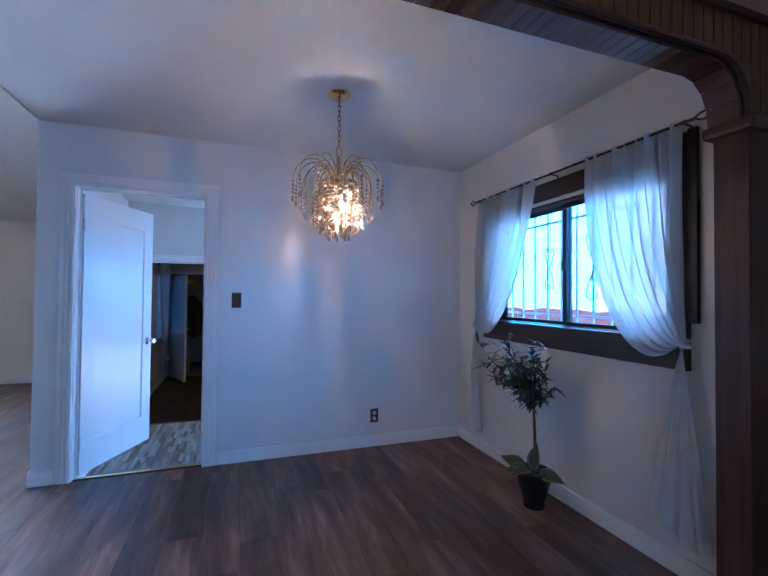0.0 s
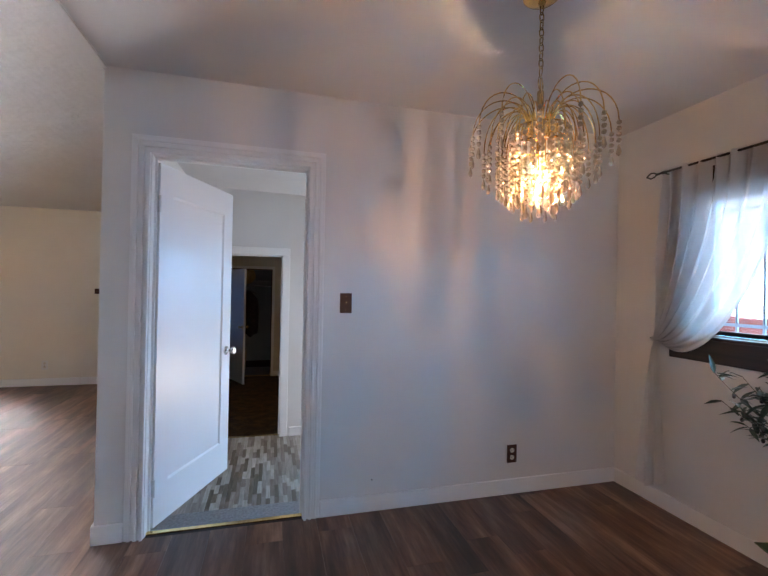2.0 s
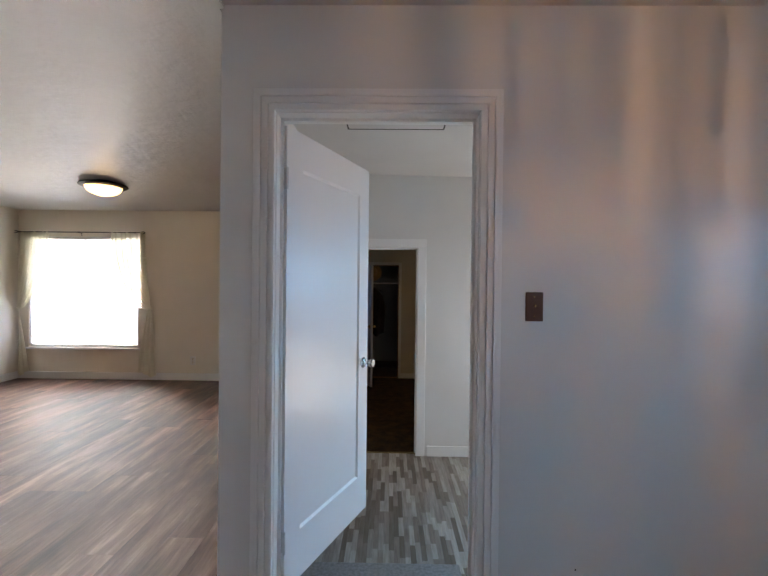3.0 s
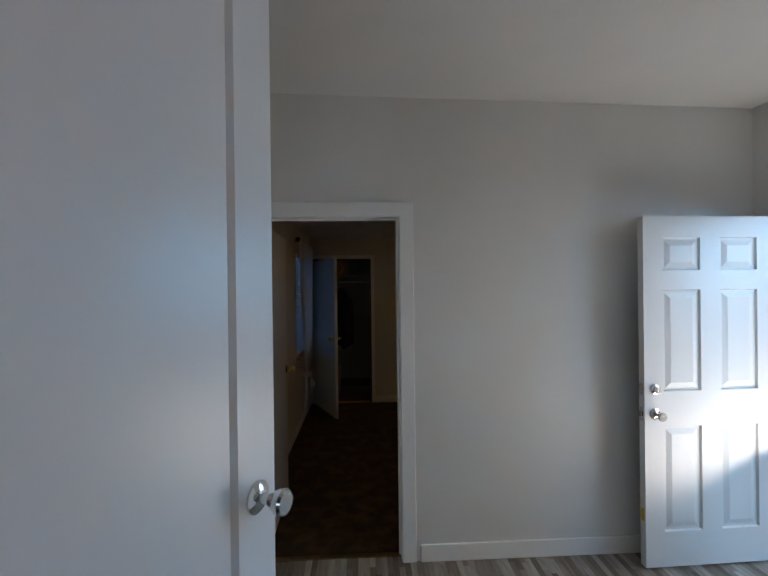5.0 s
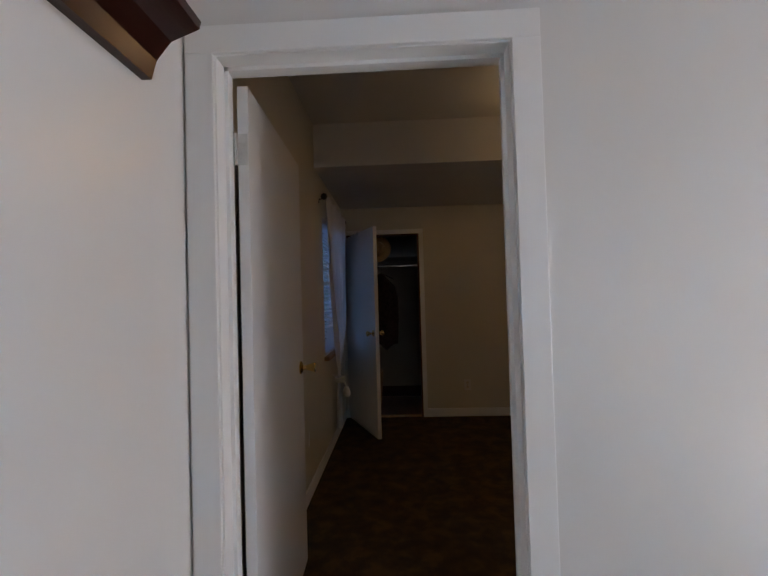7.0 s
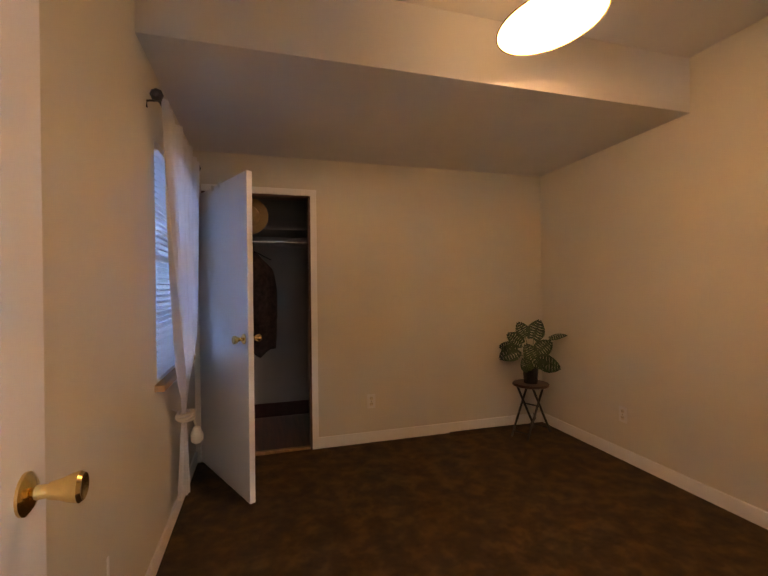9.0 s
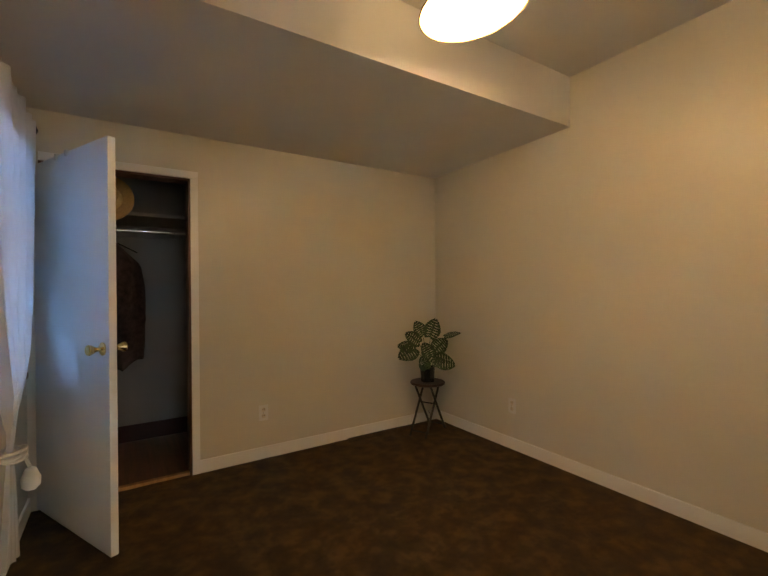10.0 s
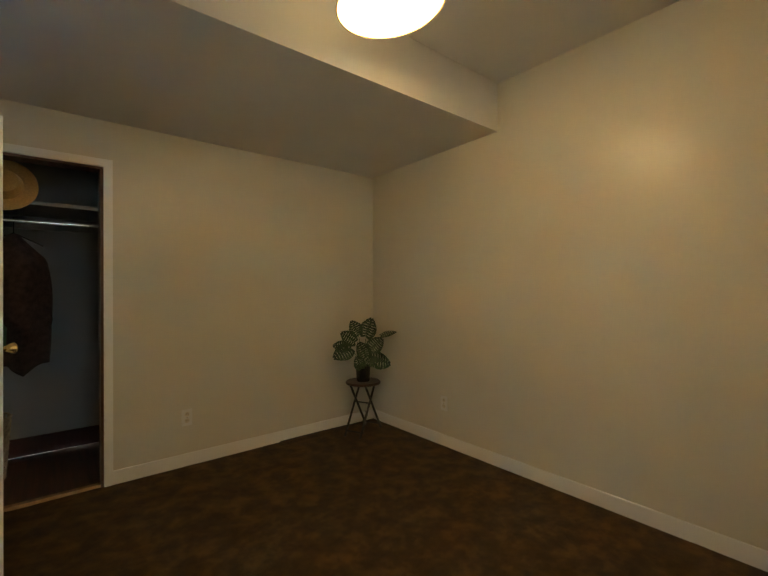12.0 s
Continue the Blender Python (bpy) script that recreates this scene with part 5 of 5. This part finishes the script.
# folding stool and monstera
ST = (1.74, 5.61, LOWB)
st = thing("folding_stool", "small black folding stool with round wooden seat", "stool", ST, 25)
st.scale.z = 0.455 / 0.425
bm = bmesh.new()
lathe(bm, [(0, 0.425), (0.150, 0.425), (0.156, 0.418), (0.156, 0.408), (0.148, 0.402), (0, 0.402)], 32)
part("seat", bm, WOOD_X, st, "dark wood round seat", smooth=True)
for dy in (-0.075, 0.075):
    for s in (-1, 1):
        bm = bmesh.new()
        tube(bm, [(s * 0.115, dy + 0.012 * s, 0.402), (-s * 0.17, dy + 0.012 * s, 0.008)], 0.010, 8)
        part("leg", bm, BLACK, st, smooth=True)
        bm = bmesh.new()
        tube(bm, [(-s * 0.168, dy + 0.012 * s, 0.012), (-s * 0.176, dy + 0.012 * s, 0.0)], 0.012, 8)
        part("rubber_foot", bm, DARKSLOT, st)
for s in (-1, 1):
    bm = bmesh.new()
    tube(bm, [(s * 0.147, -0.085, 0.04), (s * 0.147, 0.085, 0.04)], 0.007, 8)
    part("crossbar", bm, BLACK, st)
bm = bmesh.new()
tube(bm, [(0, -0.09, 0.243), (0, 0.09, 0.243)], 0.006, 8)
part("pivot", bm, BLACK, st)

mo = thing("monstera_plant", "monstera with dark split leaves in a black pot on stool", "potted plant", (ST[0] + 0.0, ST[1], LOWB + 0.455))
bm = bmesh.new()
lathe(bm, [(0, 0), (0.058, 0), (0.066, 0.12), (0.066, 0.135), (0.060, 0.135), (0.058, 0.115), (0, 0.112)], 24)
part("pot", bm, POT, mo, smooth=True)
bm = bmesh.new()
lathe(bm, [(0, 0.118), (0.0575, 0.114)], 16)
part("soil", bm, SOIL, mo)


def monstera_leaf(bm, m, size):
    """Heart-shaped blade with slits cut from its edge, in the leaf's own space (x across, y along)."""
    n = 8
    for s in (-1, 1):
        for i in range(n):
            t0, t1 = i / n, (i + 0.97) / n
            def edge_at(t):
                w = 0.52 * math.sin(math.pi * (0.10 + 0.88 * t)) ** 0.75 * (1.1 - 0.35 * t)
                return w
            a, b = edge_at(t0), edge_at(t1)
            y0, y1 = -0.12 + t0, -0.12 + (i + 1) / n
            ye0, ye1 = -0.12 + t0 + 0.06 - 0.16 * (1 - t0), -0.12 + t1 + 0.08 - 0.16 * (1 - t1)
            if i == 0:
                ye0 -= 0.02
            dz = lambda x, y: -0.25 * x * x - 0.30 * max(0, y) ** 2
            q = [(0, y0), (s * a * 0.35, y0 + (ye0 - y0) * 0.4), (s * a, ye0), (s * b, ye1), (s * b * 0.35, y0 + (ye1 - y0) * 0.55 + 0.01), (0, y1)]
            if i % 3 == 1:
                q[3] = (s * b, ye1 - 0.02)
            vs = [bm.verts.new(m @ (Vector((x, y, dz(x, y))) * size)) for x, y in q]
            bm.faces.new((vs[0], vs[1], vs[4], vs[5]))
            bm.faces.new((vs[1], vs[2], vs[3], vs[4]))


# leaf centres (across, up, forward of the pot), length, heading and lean of each blade
rng = random.Random(3)
ACROSS, FORWARD, UP = Vector((0.917, -0.40, 0)), Vector((-0.40, -0.917, 0)), Vector((0, 0, 1))
for px, pz, pf, sz, head, lean in ((-0.066, 0.475, 0.0, 0.135, 115, 25), (0.050, 0.475, 0.02, 0.165, 70, 15), (-0.135, 0.40, 0.04, 0.145, 140, 30), (-0.20, 0.325, 0.02, 0.13, 165, 40), (-0.20, 0.275, 0.08, 0.165, 200, 35), (-0.025, 0.295, 0.11, 0.135, 115, 20),
                                (0.107, 0.335, 0.06, 0.15, 40, 30), (0.24, 0.425, -0.02, 0.14, 25, 75), (0.145, 0.195, 0.10, 0.185, -10, 40), (-0.060, 0.185, 0.12, 0.11, 110, 20), (0.06, 0.20, 0.13, 0.10, 20, 30)):
    c = ACROSS * px + FORWARD * pf + UP * pz
    along = ACROSS * math.cos(radians(head)) + UP * math.sin(radians(head)) + FORWARD * rng.uniform(0.0, 0.3)
    along.normalize()
    face = FORWARD * math.cos(radians(lean)) + UP * math.sin(radians(lean))
    wide = along.cross(face).normalized()
    face = wide.cross(along)
    base = c - along * sz * 0.4
    bm = bmesh.new()
    b0 = Vector((px * 0.1, -0.01, 0.115))
    pts = [bez(b0, b0 + Vector((0, 0, 0.10)), b0 + (base - b0) * 0.7 + UP * 0.02, base, i / 8) for i in range(9)]
    tube(bm, pts, 0.0032, 6)
    stem = part("stem", bm, STEMG, mo, smooth=True)
    m = Matrix.Translation(base) @ Matrix((wide, along, face)).transposed().to_4x4()
    bm = bmesh.new()
    monstera_leaf(bm, m, sz)
    part("leaf_blade", bm, MONST, stem, smooth=True)
bm = bmesh.new()
tube(bm, [(1.93, 5.838, LOWB + 0.10), (1.93, 5.80, LOWB + 0.06), (1.88, 5.79, LOWB + 0.012), (1.70, 5.825, LOWB + 0.010), (1.40, 5.835, LOWB + 0.010), (1.05, 5.838, LOWB + 0.009)], 0.004, 6)
tagged(part("cable", bm, BLACK, smooth=True), "thin black cable along the bedroom baseboard", "cable")

# closet contents
shelf = thing("closet_shelf", "painted closet shelf with a hanging rail", "shelf")
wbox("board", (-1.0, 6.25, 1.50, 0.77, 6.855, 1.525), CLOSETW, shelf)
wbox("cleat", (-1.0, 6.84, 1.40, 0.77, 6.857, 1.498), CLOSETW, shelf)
bm = bmesh.new()
tube(bm, [(-1.018, 6.36, 1.40), (0.778, 6.36, 1.40)], 0.014, 12)
part("rail", bm, CHROME, shelf, "metal hanging rail", smooth=True)
hat = thing("straw_hat", "round straw hat resting on the closet shelf edge", "hat", (-0.66, 6.20, 1.60))
bm = bmesh.new()
hm = pose(0, 0, 0, 78, 0, 0)
lathe(bm, [(0, 0.0), (0.09, 0.0), (0.17, 0.008), (0.172, 0.012), (0.10, 0.008), (0.088, 0.03), (0.075, 0.08), (0.03, 0.095), (0, 0.096)], 28, hm)
part("brim_and_crown", bm, STRAW, hat, smooth=True)
for gx, gw, mat, bot, lab in ((-0.62, 0.17, CLOTH1, 0.36, "dark patterned shirt on a hanger in the closet"), (-0.76, 0.16, CLOTH2, 0.50, "green garment on a hanger in the closet")):
    g = thing("hanging_garment", lab, "clothing", (gx, 6.36, 0))
    bm = bmesh.new()
    rows = []
    nr = 26
    for j in range(nr + 1):
        t = j / nr
        z = 1.30 + (bot - 1.30) * t
        half = (0.03 + 0.75 * gw * min(1, t * 6)) * (1.0 + 0.18 * math.sin(2.2 * t)) * (0.72 if t > 0.62 else 1.0)
        deep = 0.10 + 0.06 * math.sin(3 * t)
        ring = []
        for k in range(28):
            a = 2 * math.pi * k / 28
            f = 1 + 0.13 * math.sin(5 * a + 4 * t) * min(1, 3 * t)
            ring.append(bm.verts.new((half * f * math.cos(a) + (0.05 * (t > 0.62)), deep * f * math.sin(a), z + (0.10 * abs(math.cos(a)) * (t > 0.95)))))
        rows.append(ring)
    for r0, r1 in zip(rows, rows[1:]):
        for k in range(28):
            bm.faces.new((r0[k], r0[(k + 1) % 28], r1[(k + 1) % 28], r1[k]))
    bm.faces.new(rows[0])
    part("cloth", bm, mat, g, smooth=True)
    bm = bmesh.new()
    tube(bm, [(-gw * 0.9, 0, 1.235), (0, 0, 1.315), (gw * 0.9, 0, 1.235)], 0.005, 6)
    tube(bm, [(0, 0, 1.315), (0.0, 0, 1.36), (0.0, 0.014, 1.385), (0.0, 0.016, 1.415), (0, -0.01, 1.418)], 0.003, 6)
    part("hanger", bm, BLACK, g, "black wire hanger")
bm = bmesh.new()
box(bm, -1.0, 6.84, LOWB, 0.77, 6.859, LOWB + 0.14, bevel=0.004)
tagged(part("baseboard_closet", bm, MAROON), "dark maroon closet baseboard", kind="structure")
bk = thing("laundry_basket", "pale woven laundry basket on the closet floor", "basket", (-0.80, 6.45, LOWB))
for k in range(28):
    a = 2 * math.pi * k / 28
    bm = bmesh.new()
    tube(bm, [(0.13 * math.cos(a), 0.13 * math.sin(a), 0.0), (0.16 * math.cos(a), 0.16 * math.sin(a), 0.42)], 0.006, 5)
    part("stake", bm, WICKER, bk)
for j in range(12):
    bm = bmesh.new()
    z = 0.01 + j * 0.037
    r = 0.13 + 0.03 * z / 0.42
    tube(bm, [((r + 0.004 * (-1) ** k) * math.cos(2 * math.pi * k / 28), (r + 0.004 * (-1) ** k) * math.sin(2 * math.pi * k / 28), z) for k in range(28)], 0.007, 5, closed=True)
    part("weave", bm, WICKER, bk)

# floor register by the corner of the living room
bm = bmesh.new()
box(bm, -1.40, 3.3, 0.0, -1.25, 3.55, 0.012, bevel=0.003)
tagged(part("floor_register", bm, BLACK), "dark metal floor register beside the wall", "vent")
bm = bmesh.new()
lathe(bm, [(0, 0), (0.004, 0), (0, 0.003)], 8, pose(0.448, -0.0, 0.187, 90, 0, 0))
tagged(part("nail_hole", bm, DARKSLOT), "small dark nail mark in the white wall", "nail")

# ---- floor boards ----
rng = random.Random(21)
PW, PL = 0.193, 1.21
plank_bm = bmesh.new()
for s in (1,):
    box(plank_bm, 0.0008, 0.0008, -0.006, PW - 0.0008, 1.0 - 0.0008, 0.0, bevel=0.0)
plank_me = mesh_of("floor_board", plank_bm, FLOOR)


def boards(x0, x1, y0, y1):
    i = 0
    x = x0
    while x < x1 - 0.005:
        w = min(PW, x1 - x)
        y = y0 - rng.uniform(0.0, PL)
        while y < y1 - 0.005:
            a, b = max(y, y0), min(y + PL, y1)
            if b - a > 0.01:
                ob = new("floor_board", plank_me)
                ob.parent = floor_main
                ob.matrix_basis = Matrix.Translation((x, a, 0)) @ Matrix.Diagonal((w / PW, b - a, 1, 1))
            y += PL
        x += w
        i += 1


boards(-5.55, -1.05, -2.42, 4.02)
boards(-1.05, 2.36, -2.42, 0.0)
boards(-1.18, 2.36, -4.6, -2.42)

# ---- vinyl strips of the back room ----
SW = 0.034
near, verts, faces = [], [], []
strip_bm = bmesh.new()
box(strip_bm, 0.0005, 0.001, -0.004, SW - 0.0005, 0.999, 0.0)
strip_me = mesh_of("vinyl_strip", strip_bm, VINYL)
count = 0
x = -1.0
while x < 2.13:
    y = 0.12 - rng.uniform(0, 0.3)
    while y < 2.395:
        ln = rng.choice((0.15, 0.22, 0.30, 0.38))
        a, b = max(y, 0.12), min(y + ln, 2.395)
        if b - a > 0.01:
            if -0.55 < x < 0.12 and a > 0.75 and count < 290:
                ob = new("vinyl_strip", strip_me)
                ob.parent = floor_back
                ob.matrix_basis = Matrix.Translation((x, a, LOW)) @ Matrix.Diagonal((1, b - a, 1, 1))
                count += 1
            else:
                k = len(verts)
                xa, xb = x + 0.0005, x + SW - 0.0005
                verts += [(xa, a + 0.0004, LOW), (xb, a + 0.0004, LOW), (xb, b - 0.0004, LOW), (xa, b - 0.0004, LOW), (xa, a + 0.0004, LOW - 0.004), (xb, a + 0.0004, LOW - 0.004), (xb, b - 0.0004, LOW - 0.004), (xa, b - 0.0004, LOW - 0.004)]
                faces += [(k, k + 1, k + 2, k + 3), (k, k + 4, k + 5, k + 1), (k + 1, k + 5, k + 6, k + 2), (k + 2, k + 6, k + 7, k + 3), (k + 3, k + 7, k + 4, k)]
        y += ln
    x += SW
me = bpy.data.meshes.new("vinyl_strips")
me.from_pydata(verts, [], faces)
me.materials.append(VINYL)
vo = new("vinyl_strips", me)
vo.parent = floor_back
tagged(vo, kind="stuff")
